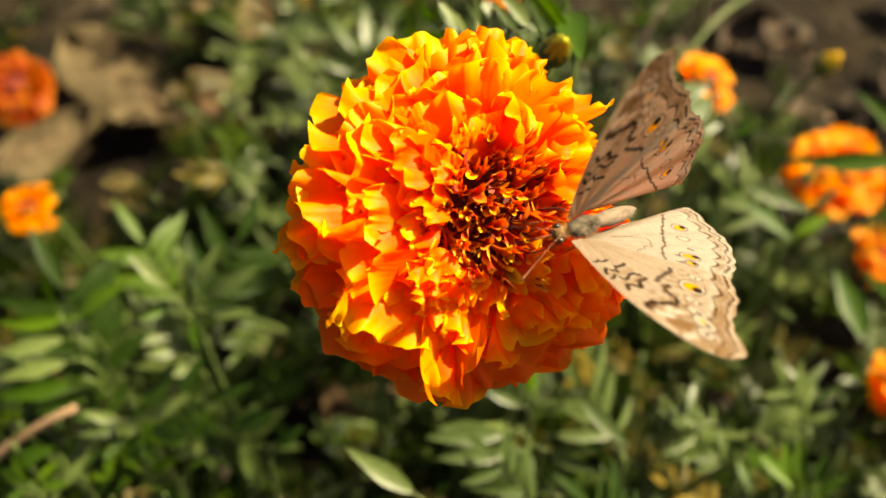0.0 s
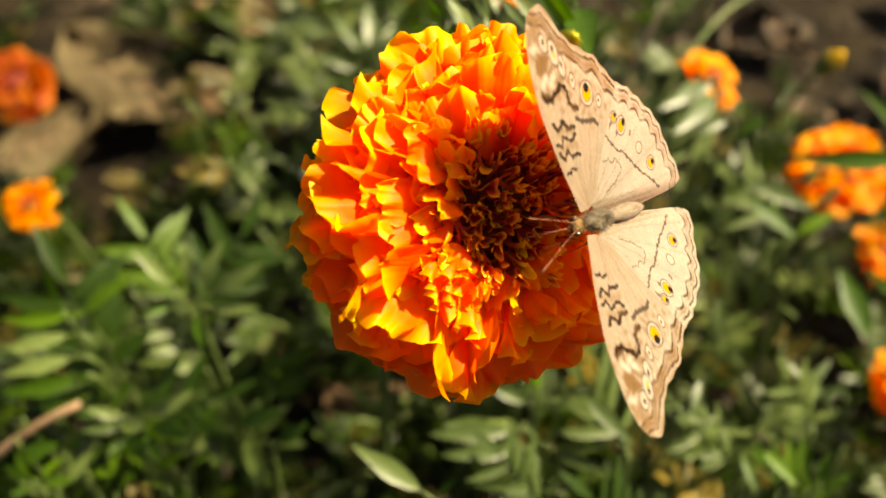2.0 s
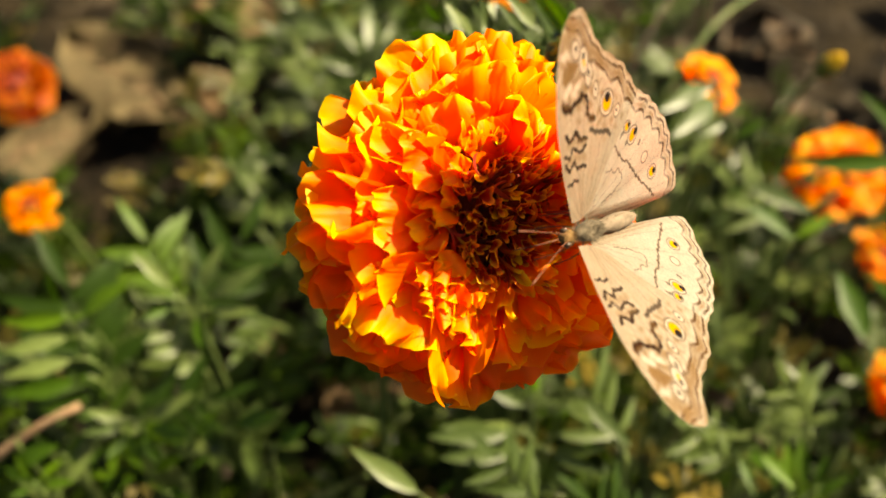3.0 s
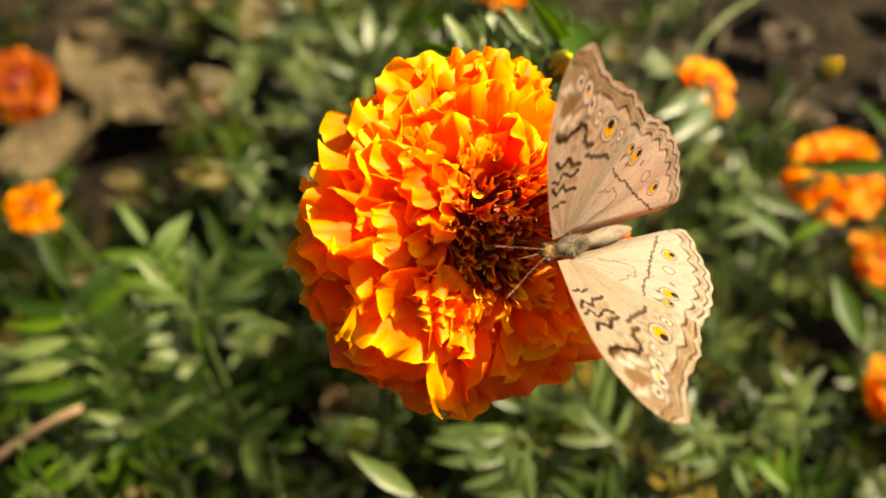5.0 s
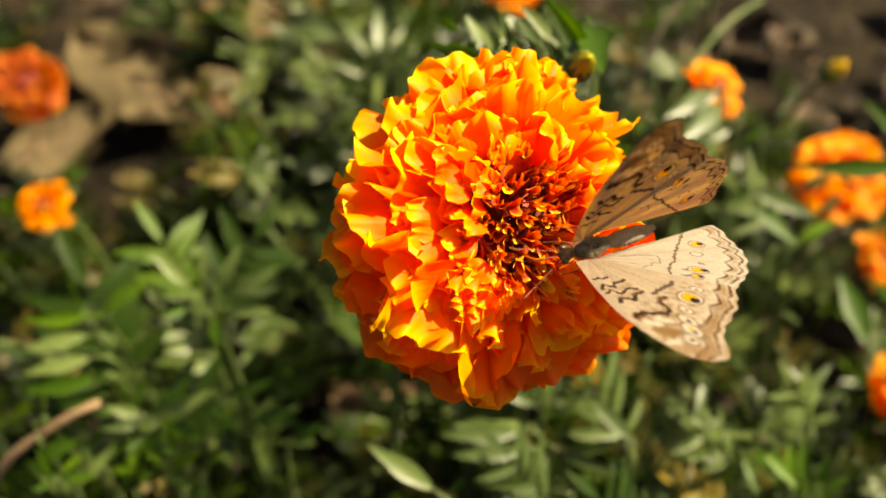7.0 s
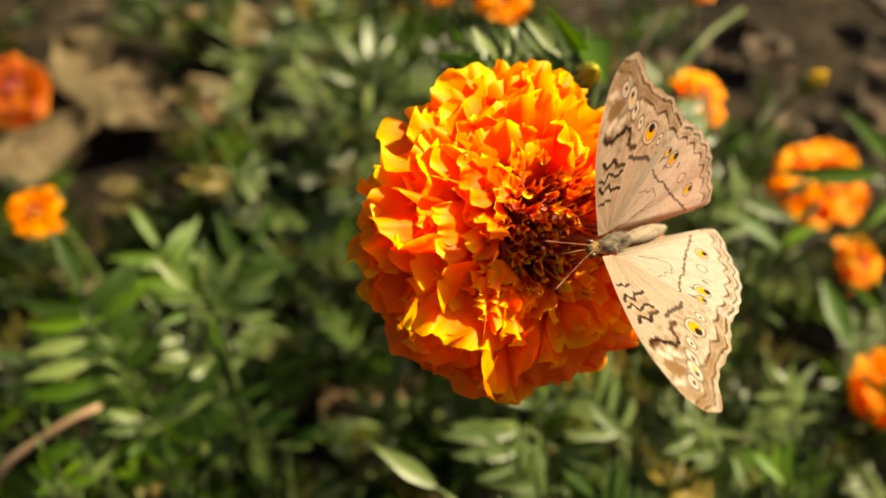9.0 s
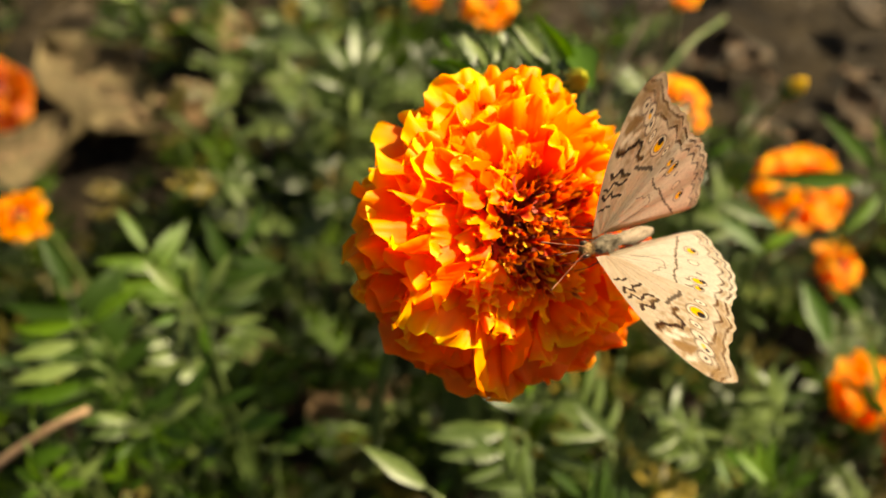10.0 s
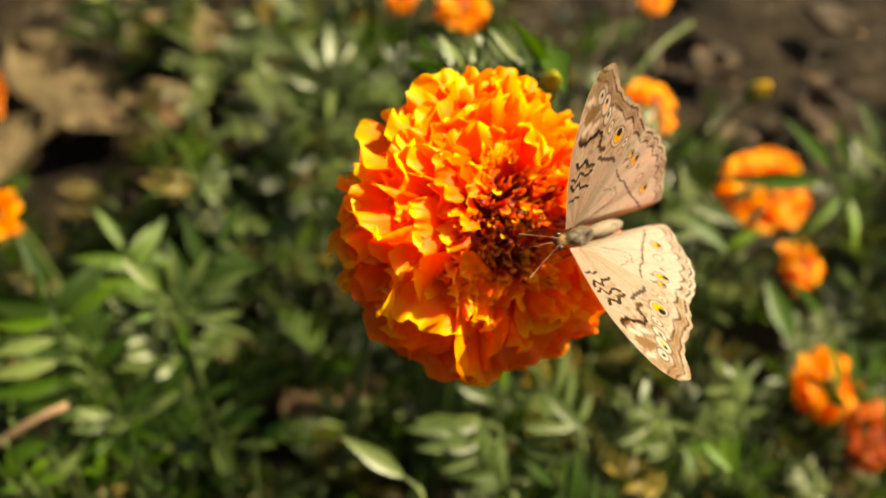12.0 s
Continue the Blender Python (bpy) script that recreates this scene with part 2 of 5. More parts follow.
def frilled_petal(seed, length, width, curl, ruffle, margin, nu=24, nv=12):
    """A broad petal whose end is crumpled into waves, notched and toothed; y runs along, z is its upper face."""
    r = random.Random(seed)
    p1, p2, p3, p4 = (r.uniform(0, 6.28) for _ in range(4))
    k1, k2 = r.uniform(4.0, 7.0), r.uniform(9.0, 13.0)
    lean, skew, cup = r.uniform(-0.14, 0.14), r.uniform(-0.45, 0.45), r.uniform(-0.22, 0.28)
    notch, cut = r.uniform(-0.6, 0.6), r.uniform(0.02, 0.10)
    hook = r.uniform(-0.6, 0.8)
    path, y, z = [(0.0, 0.0)], 0.0, 0.0
    for j in range(40):
        f = (j + 0.5) / 40
        al = curl * smooth_step(0.25, 0.80, f) + hook * smooth_step(0.78, 1.0, f)
        y, z = y + math.cos(al) / 40, z - math.sin(al) / 40
        path.append((y, z))

    def place(u, v):
        v = 1 - (1 - v) ** 1.35
        w = 0.5 * width * (0.13 + 0.87 * math.sin(1.5708 * min(1.0, v * 1.15)) ** 1.3)
        end = 0.76 + 0.24 * math.sqrt(max(0.0, 1 - u ** 4)) + 0.030 * math.cos(3.6 * u + p3) + 0.030 * math.cos(7.5 * u + p1)
        end += 0.008 * math.cos(19 * u + p4) - cut * math.exp(-((u - notch) / 0.13) ** 2)
        q = max(0.0, min(0.9999, v * (1 + (end - 1.06) * v ** 3))) * 40
        i = int(q)
        py = path[i][0] + (path[i + 1][0] - path[i][0]) * (q - i)
        pz = path[i][1] + (path[i + 1][1] - path[i][1]) * (q - i)
        al = curl * smooth_step(0.25, 0.80, v) + skew * u * v * v
        wave = ruffle * (v ** 3.2 * math.sin(k1 * u + p1 + 2.6 * v) + 0.55 * v ** 5 * math.sin(k2 * u + p2) + 0.16 * v ** 9 * math.sin(21 * u + p4))
        wave += cup * width * u * u * v * v
        x = u * w * (1 - 0.14 * v ** 3) + lean * length * v * v + 0.30 * wave * math.cos(k1 * u + p2) * v
        return (x, length * py + wave * math.sin(al), length * pz + wave * math.cos(al) + skew * 0.3 * width * u * v * v)

    return sheet_mesh("petal", nu, nv, place, margin)


def trumpet_mesh(seed):
    """An open tubular floret with a curled, wavy lip."""
    r = random.Random(seed)
    L, R = r.uniform(0.0044, 0.0066), r.uniform(0.00040, 0.00065)
    flare, lobes, p = r.uniform(0.0001, 0.0006), r.choice((2, 2, 3, 4)), r.uniform(0, 6.28)
    bend, split = r.uniform(-0.0018, 0.0018), r.uniform(0.45, 0.9)

    def place(u, v):
        an = math.pi * u * (1 - (1 - split) * v * v)
        k = v ** 4
        rr = R * (0.45 + 0.55 * v) * (1 + 0.60 * k * math.sin(lobes * an + p)) + flare * k
        return (rr * math.cos(an) + bend * v * v, L * v + 0.0009 * k * math.sin(lobes * an + p + 1.0), rr * math.sin(an))

    me = sheet_mesh("floret", 16, 8, place)
    me.materials.append(FLORET_SHADED if seed % 4 else FLORET_GOLD)
    return me


def floret_mesh(seed):
    r = random.Random(seed)
    L, W = r.uniform(0.0042, 0.0068), r.uniform(0.00025, 0.0006)
    turn, twist = r.uniform(2.6, 5.4), r.uniform(-1.8, 1.8)

    def place(u, v):
        a = turn * v ** 1.5
        y = L * (v - 0.35 * v * v * (1 - math.cos(a)))
        z = -L * 0.42 * (1 - math.cos(a)) * v
        w = W * (0.35 + 0.65 * math.sin(math.pi * min(1, v * 0.75 + 0.2)))
        t = twist * v
        return (u * w * math.cos(t) + L * 0.3 * math.sin(a) * v, y, z + u * w * math.sin(t) + 0.5 * W * u * u)

    me = sheet_mesh("floret", 2, 11, place)
    me.materials.append(FLORET_SHADED if seed % 9 < 6 else FLORET_GOLD)
    return me


FLORETS = [floret_mesh(700 + i) for i in range(12)] + [trumpet_mesh(800 + i) for i in range(24)]


def marigold(name, place, axis, radius, height, petals, seed, material, label, group="",
             inner=25.0, outer=97.0, stem_to=None, heart=0.31, fine=18, opening=84):
    """A double marigold head whose axis leaves its base; petals on a spiral over a dome."""
    r = random.Random(seed)
    m = aim(place, axis, (0.05, 0.6, 0.8)) @ Matrix.Rotation(radians(90), 4, "X").inverted()
    head = empty(name, m, label, "flower", group)
    bends = [-0.5 + 2.3 * i / 27 for i in range(28)]
    stock = []
    for i, bend in enumerate(bends):
        me = petal_mesh(seed * 31 + i, radius * r.uniform(0.60, 0.72), radius * r.uniform(0.44, 0.66), bend,
                        radius * r.uniform(0.045, 0.080), fine, 9)
        me.materials.append(material)
        stock.append(me)

    def pick(bend):
        return stock[min(27, max(0, round((bend + 0.5) / 2.3 * 27)))]

    for i in range(petals):
        f = (i + 0.5) / petals
        c = math.cos(radians(inner)) + (math.cos(radians(outer)) - math.cos(radians(inner))) * f
        th = math.acos(c) + r.uniform(-0.05, 0.05)
        az = i * 2.399963 + r.uniform(-0.12, 0.12)
        rho = (height + (radius - height) * math.sin(min(th, 1.57)) ** 1.3) * r.uniform(0.93, 1.05)
        d = Vector((math.sin(th) * math.cos(az), math.sin(th) * math.sin(az), math.cos(th)))
        inward = Vector((-math.cos(th) * math.cos(az), -math.cos(th) * math.sin(az), math.sin(th)))
        size = 0.62 + 0.38 * smooth_step(0.0, 0.45, f)
        bend = radians(opening) - th + r.gauss(0, 0.34)
        lk = 0.70 * size * (1 - 0.30 * max(0.0, min(1.0, bend)))
        base = d * max(0.0, rho - radius * lk * 0.93)
        tilt = Vector((r.uniform(-0.16, 0.16), r.uniform(-0.16, 0.16), r.uniform(-0.16, 0.16)))
        again(pick(bend), "petal", head, aim(base, d + tilt, inward, r.uniform(-0.4, 0.4)) @ Matrix.Scale(size, 4))
    vs, fs = ball(radius * heart * 0.95, radius * heart * 0.95, height * 0.20, 18, 10, 0.2, 3.0, seed)
    mesh_object("receptacle", [(x, y, z + height * 0.50) for x, y, z in vs], fs, HEART, head, "dark red-brown flower heart")
    vs, fs = ball(radius * 0.26, radius * 0.26, height * 0.70, 16, 10, 0.05, 4.0, seed)
    mesh_object("calyx", [(x, y, z - height * 0.45) for x, y, z in vs], fs, BUD_GREEN, head, "green calyx under the petals")
    inv = m.inverted()
    if stem_to is not None:
        a = Vector(place) - Vector(axis).normalized() * height
        b = a - Vector(axis).normalized() * height * 2
        e = Vector(stem_to)
        pts = bezier(a, b, e + Vector((0, 0, max(0.02, (a.z - e.z) * 0.5))), e, 14)
        vs, fs = tube([inv @ p for p in pts], [0.0013 + 0.0012 * i / 14 for i in range(15)])
        mesh_object("stem", vs, fs, STEM, head, "slender green flower stem")
    return head


def great_marigold(place, axis, radius, height, seed, label, stem_to):
    """The large double bloom: broad outer petals below, crumpled ones above, small golden ones round a dark heart.
    In its own space x runs to its shaded side, y downhill and z along its axis."""
    r = random.Random(seed)
    m = aim(place, axis, (0.05, 0.6, 0.8)) @ Matrix.Rotation(radians(90), 4, "X").inverted()
    head = empty("marigold_flower", m, label, "flower", "marigolds")

    def stock_of(count, long, wide, frill, first, margin, material=PETAL):
        out = []
        for i in range(count):
            me = frilled_petal(seed * 31 + first + i, radius * r.uniform(*long), radius * r.uniform(*wide),
                               -0.6 + 2.4 * i / (count - 1), radius * r.uniform(*frill), margin)
            me.materials.append(material)
            out.append(me)
        return out

    crumpled = stock_of(26, (0.58, 0.72), (0.46, 0.72), (0.050, 0.085), 0, 1.0)
    # lower margin value keeps these redder, painting in the shade on the downhill side
    broad = stock_of(16, (0.62, 0.74), (0.62, 0.80), (0.026, 0.046), 100, 0.70)

    def pick(stock, bend):
        n = len(stock) - 1
        return stock[min(n, max(0, round((bend + 0.6) / 2.4 * n)))]

    def put(stock, az, th, rho, size, bend, spin, tilt):
        d = Vector((math.sin(th) * math.cos(az), math.sin(th) * math.sin(az), math.cos(th) * FLAT))
        inward = Vector((-math.cos(th) * math.cos(az) * FLAT, -math.cos(th) * math.sin(az) * FLAT, math.sin(th)))
        reach = 0.68 * size * (1 - 0.30 * max(0.0, min(1.0, bend)))
        base = d * max(0.0, rho - radius * reach * 0.93)
        jig = Vector((r.uniform(-tilt, tilt), r.uniform(-tilt, tilt), r.uniform(-tilt, tilt)))
        again(pick(stock, bend), "petal", head, aim(base, d + jig, inward, spin) @ Matrix.Scale(size, 4))

    def dome(th, az):
        rho = height + (radius - height) * math.sin(min(th, 1.57)) ** 1.3
        if th > 0.8:
            rho *= 1 - 0.22 * math.exp(-(((az % 6.2832) - 3.4) / 0.52) ** 2) - 0.12 * math.exp(-(((az % 6.2832) - 5.58) / 0.35) ** 2)
        return rho

    count = 250
    for i in range(count):
        f = (i + 0.5) / count
        c = math.cos(radians(28)) + (math.cos(radians(99)) - math.cos(radians(28))) * f
        th = math.acos(c) + r.uniform(-0.06, 0.06)
        az = i * 2.399963 + r.uniform(-0.15, 0.15)
        low = max(0.0, math.cos(az - radians(92))) ** 0.8 * smooth_step(0.20, 0.50, f)
        if low > 0.3 and r.random() < 0.62 * low:
            continue
        up = max(0.0, -math.sin(az))
        size = (0.60 + 0.40 * smooth_step(0.0, 0.45, f)) * r.uniform(0.78, 1.0) * (1 + 0.24 * low)
        rho = dome(th, az) * r.uniform(0.94, 1.04) * (1 - (0.06 * up + 0.07 * low) * smooth_step(0.3, 0.7, f))
        th -= max(0.0, th - 1.45) * low
        bend = (radians(84 + 8 * low) - th) * (0.55 + 0.45 * smooth_step(0.1, 0.5, f)) + r.gauss(0, 0.42 - 0.30 * low)
        put(broad if low > 0.35 else crumpled, az, th, rho, size, bend, r.gauss(0, 0.65 - 0.45 * low), 0.24 - 0.10 * low)
    # small golden petals standing round the heart, most of them on its shaded and downhill side
    for i in range(18):
        az = radians(r.choice((r.uniform(-40, 130), r.uniform(-40, 130), r.uniform(0, 360))))
        th = radians(r.uniform(27, 38))
        put(crumpled, az, th, dome(th, az) * r.uniform(0.98, 1.10), r.uniform(0.24, 0.42), r.uniform(0.2, 1.5), r.uniform(-1.2, 1.2), 0.35)
    # petals twisted on edge, which catch the sun
    for az, th, spin, size, lift in TURNED:
        az, th = radians(az), radians(th)
        put(crumpled, az, th, dome(th, az) * (1 + lift), size, 0.2, spin, 0.0)
    # narrow folded petals standing clear of the rest, sunlight painted in as yellow
    golden = stock_of(5, (0.60, 0.64), (0.46, 0.66), (0.050, 0.075), 60, 1.0, PETAL_SUNLIT)
    for k, (base, tip, narrow) in enumerate(FOLDED):
        b, t = Vector(base), Vector(tip)
        size = (t - b).length / (radius * 0.62)
        again(golden[1 + k % 2], "petal", head, aim(b, t - b, (-0.4, -0.3, 0.8)) @ Matrix.Diagonal((size * narrow, size, size, 1)))
    vs, fs = ball(radius * 0.30, radius * 0.30, height * 0.20, 18, 10, 0.2, 3.0, seed)
    mesh_object("receptacle", [(x, y, z + height * 0.46) for x, y, z in vs], fs, HEART, head, "dark red-brown flower heart")
    for i in range(160):
        q = math.sqrt((i + 0.5) / 160) * radius * 0.34
        az = i * 2.399963
        top = height * (0.80 + 0.20 * r.random()) * (1 - 0.25 * (q / radius) ** 2)
        p = Vector((q * math.cos(az), q * math.sin(az), top - 0.0042))
        out = Vector((math.cos(az) * q / radius * 1.9, math.sin(az) * q / radius * 1.9, 1.0))
        out += Vector((r.uniform(-0.45, 0.45), r.uniform(-0.45, 0.45), 0))
        an = az + r.uniform(-2, 2)
        again(r.choice(FLORETS), "floret", head, aim(p, out, (math.cos(an), math.sin(an), 0)))
    vs, fs = ball(radius * 0.26, radius * 0.26, height * 0.70, 16, 10, 0.05, 4.0, seed)
    mesh_object("calyx", [(x, y, z - height * 0.45) for x, y, z in vs], fs, BUD_GREEN, head, "green calyx under the petals")
    inv = m.inverted()
    a = Vector(place) - Vector(axis).normalized() * height
    e = Vector(stem_to)
    pts = bezier(a, a - Vector(axis).normalized() * height * 2, e + Vector((0, 0, (a.z - e.z) * 0.5)), e, 14)
    vs, fs = tube([inv @ p for p in pts], [0.0013 + 0.0012 * i / 14 for i in range(15)])
    mesh_object("stem", vs, fs, STEM, head, "slender green flower stem")
    return head


FLAT = 0.80
TURNED = ((80, 62, -0.80, 0.95, 0.22), (93, 48, -0.8, 0.50, 0.20), (40, 66, -0.7, 0.70, 0.14), (72, 42, -0.8, 0.5, 0.16), (117, 42, -0.8, 0.45, 0.20),
          (106, 40, 0.6, 0.42, 0.16), (128, 45, -0.9, 0.42, 0.14), (40, 38, -0.5, 0.34, 0.14), (48, 34, -0.9, 0.36, 0.16), (56, 39, -0.3, 0.32, 0.14),
          (62, 33, 0.5, 0.34, 0.15), (50, 42, -0.7, 0.36, 0.12), (28, 58, -0.8, 0.6, 0.10))
FOLDED = (((0.0105, 0.0128, 0.0145), (0.0088, 0.0272, 0.0112), 0.50), ((0.0076, 0.0112, 0.0150), (0.0063, 0.0180, 0.0145), 0.60),
          ((0.0001, 0.0105, 0.0145), (-0.0012, 0.0156, 0.0142), 0.60), ((0.0215, 0.0108, 0.0128), (0.0228, 0.0168, 0.0110), 0.55),
          ((0.0070, 0.0062, 0.0130), (0.0105, 0.0085, 0.0140), 0.90), ((0.0066, 0.0070, 0.0130), (0.0078, 0.0110, 0.0140), 0.90),
          ((0.0060, 0.0068, 0.0130), (0.0045, 0.0102, 0.0145), 0.90))
great_marigold((0.0032, 0.0073, 0.3602), (0.30, -0.634, 0.708), 0.0278, 0.0152, 3,
               "large ruffled orange double marigold in full bloom, butterfly on its edge", (-0.03, 0.10, -0.01))

BLOOMS = "marigolds"
for place, axis, radius, n, seed, mat, text, foot in (
        ((-0.330, 0.435, 0.034), (0.2, -0.5, 0.8), 0.030, 33, 11, PETAL_RED_SHADED, "orange-red marigold low over the soil, darkened for shade", (-0.34, 0.46, -0.01)),
        ((-0.215, 0.217, 0.133), (-0.1, -0.5, 0.8), 0.0145, 24, 12, PETAL_FAR, "small orange marigold among the leaves", (-0.21, 0.24, -0.01)),
        ((0.114, 0.213, 0.219), (0.5, -0.1, 0.75), 0.0155, 24, 13, PETAL_FAR, "orange marigold tilted behind a leaf", (0.16, 0.36, -0.01)),
        ((0.221, 0.258, 0.116), (-0.1, -0.1, 0.95), 0.030, 36, 14, PETAL_FAR, "broad orange marigold crossed by a narrow leaf", (0.27, 0.36, -0.01)),
        ((0.232, 0.208, 0.106), (0.5, -0.4, 0.7), 0.0165, 24, 15, PETAL_FAR, "half-open orange marigold leaning over", (0.22, 0.23, -0.01))):
    marigold("marigold_flower", place, axis, radius, radius * 0.66, int(n * 1.5), seed, mat, text, BLOOMS, stem_to=foot, inner=6, outer=98, fine=8)
for place, axis, radius, n, seed, mat, text, foot in (
        ((0.222, 0.130, 0.102), (0.2, -0.5, 0.8), 0.020, 36, 16, PETAL_FAR, "orange marigold half hidden by leaves", (0.22, 0.15, -0.01)),
        ((0.236, 0.100, 0.100), (0.3, -0.5, 0.8), 0.018, 36, 17, PETAL_RED_SHADED, "red-orange marigold half hidden by leaves", (0.24, 0.12, -0.01)),
        ((0.030, 0.295, 0.216), (0.0, -0.4, 0.9), 0.0145, 24, 18, PETAL_FAR, "orange marigold above the foliage", (0.04, 0.42, -0.01)),
        ((0.134, 0.299, 0.224), (0.0, -0.4, 0.9), 0.010, 25, 19, PETAL_FAR, "small orange marigold on a long stem", (0.20, 0.47, -0.01)),
        ((-0.002, 0.306, 0.214), (-0.2, -0.4, 0.9), 0.009, 25, 20, PETAL_FAR, "small orange marigold above the foliage", (0.0, 0.44, -0.01))):
    marigold("marigold_flower", place, axis, radius, radius * 0.66, int(n * 1.5), seed, mat, text, BLOOMS, stem_to=foot, inner=6, outer=98, fine=8)


# ---- buds ----
def bud(place, axis, radius, foot, yellow, label):
    m = aim(place, axis, (0.1, 0.5, 0.8)) @ Matrix.Rotation(radians(-90), 4, "X")
    b = empty("marigold_bud", m, label, "flower bud", "marigold buds")
    vs, fs = ball(radius, radius, radius * 1.35, 16, 12, 0.06, 5.0, radius * 900)
    mesh_object("calyx", [(x, y, z - radius * 0.5) for x, y, z in vs], fs, BUD_GREEN, b, "ribbed green calyx")
    sc = None
    for i in range(9):
        az = i * 0.698
        tip = 0.75 if yellow else 0.45
        vs, fs = sheet(2, 4, lambda u, v: (u * radius * 0.34 * (1 - 0.7 * v * v), v * radius * 1.5,
                                           -radius * tip * v * v + 0.1 * radius * u * u))
        if sc is None:
            sc = mesh_object("petal", vs, fs, BUD_YELLOW if yellow else BUD_LIME, b)
            sc.matrix_basis = aim((math.cos(az) * radius * 0.8, math.sin(az) * radius * 0.8, radius * 0.1),
                                  (-math.cos(az) * 0.25, -math.sin(az) * 0.25, 1), (math.cos(az), math.sin(az), 0))
        else:
            again(sc, "petal", b, aim((math.cos(az) * radius * 0.8, math.sin(az) * radius * 0.8, radius * 0.1),
                                      (-math.cos(az) * 0.25, -math.sin(az) * 0.25, 1), (math.cos(az), math.sin(az), 0)))
    inv = m.inverted()
    a = Vector(place) - Vector(axis).normalized() * radius
    e = Vector(foot)
    pts = bezier(a, a - Vector(axis).normalized() * 0.03, e + Vector((0, 0, (a.z - e.z) * 0.5)), e, 12)
    vs, fs = tube([inv @ p for p in pts], [0.0014 + 0.0009 * i / 12 for i in range(13)])
    mesh_object("stem", vs, fs, STEM, b)


bud((0.179, 0.236, 0.213), (0.3, -0.3, 0.9), 0.0052, (0.17, 0.27, -0.01), True, "yellow marigold bud just opening on a green stem")
bud((0.0219, 0.0507, 0.3593), (0.15, -0.5, 0.8), 0.0031, (0.02, 0.11, -0.01), False, "small yellow-green marigold bud beside the large bloom")


# ---- leaves and plants ----
def leaf_data(seed, length, pairs, blade, width, droop, material):
    """A feathered leaf: a thin midrib with pairs of lance-shaped leaflets and one at its end; y runs along, z is its upper face."""
    r = random.Random(seed)
    verts, faces = [], []

    def rib(s):
        return Vector((0.03 * length * math.sin(s * 2 + seed), length * s * (1 - 0.12 * droop * s * s), -length * droop * 0.5 * s * s))

    def put(vs, fs):
        o = len(verts)
        verts.extend(vs)
        faces.extend(tuple(k + o for k in f) for f in fs)

    put(*tube([rib(i / 6) for i in range(7)], [0.0010 * (1 - 0.6 * i / 6) for i in range(7)], 4))
    spots = []
    for k in range(pairs):
        s = 0.22 + 0.74 * k / pairs
        size = blade * (0.62 + 0.5 * math.sin(math.pi * (0.25 + 0.6 * k / pairs)))
        for side in (-1, 1):
            spots.append((s + r.uniform(-0.02, 0.02), side * r.uniform(0.60, 1.25), size * r.uniform(0.7, 1.15)))
    spots.append((0.97, r.uniform(-0.15, 0.15), blade * 1.05))
    for s, ang, L in spots:
        o = rib(s)
        d = Vector((math.sin(ang), math.cos(ang), r.uniform(-0.05, 0.22)))
        m = aim(o, d, (r.uniform(-0.3, 0.3), 0, 1), r.uniform(-0.35, 0.35))
        bend, fold, w = r.uniform(0.05, 0.45), r.uniform(0.15, 0.5), width * r.uniform(0.85, 1.15)
        jag = r.uniform(0, 3)

        def place(u, v):
            ww = w * 0.5 * (math.sin(math.pi * min(1, v ** 0.8)) ** 0.75 + 0.05) * (1 + 0.10 * math.sin(v * 40 + jag))
            if v > 0.99:
                ww = 0.0002
            return m @ Vector((u * ww, L * v, abs(u) * ww * fold - L * bend * v * v * 0.6))

        put(*sheet(2, 8, place))
    me = bpy.data.meshes.new("leaf")
    me.from_pydata([tuple(v) for v in verts], [], faces)
    me.materials.append(material)
    me.shade_smooth()
    return me


# GREEN holds the shade of the lower foliage in its colour, PALE the sunlit sheen
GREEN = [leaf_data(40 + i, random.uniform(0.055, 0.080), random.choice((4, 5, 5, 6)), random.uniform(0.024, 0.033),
                   random.uniform(0.0065, 0.0085), random.uniform(0.2, 0.9), LEAF_SHADED) for i in range(9)]
PALE = [leaf_data(60 + i, 0.065, 5, 0.030, 0.0075, 0.4, LEAF_SHEEN) for i in range(3)]
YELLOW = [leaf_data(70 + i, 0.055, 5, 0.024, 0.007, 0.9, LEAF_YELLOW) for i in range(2)]


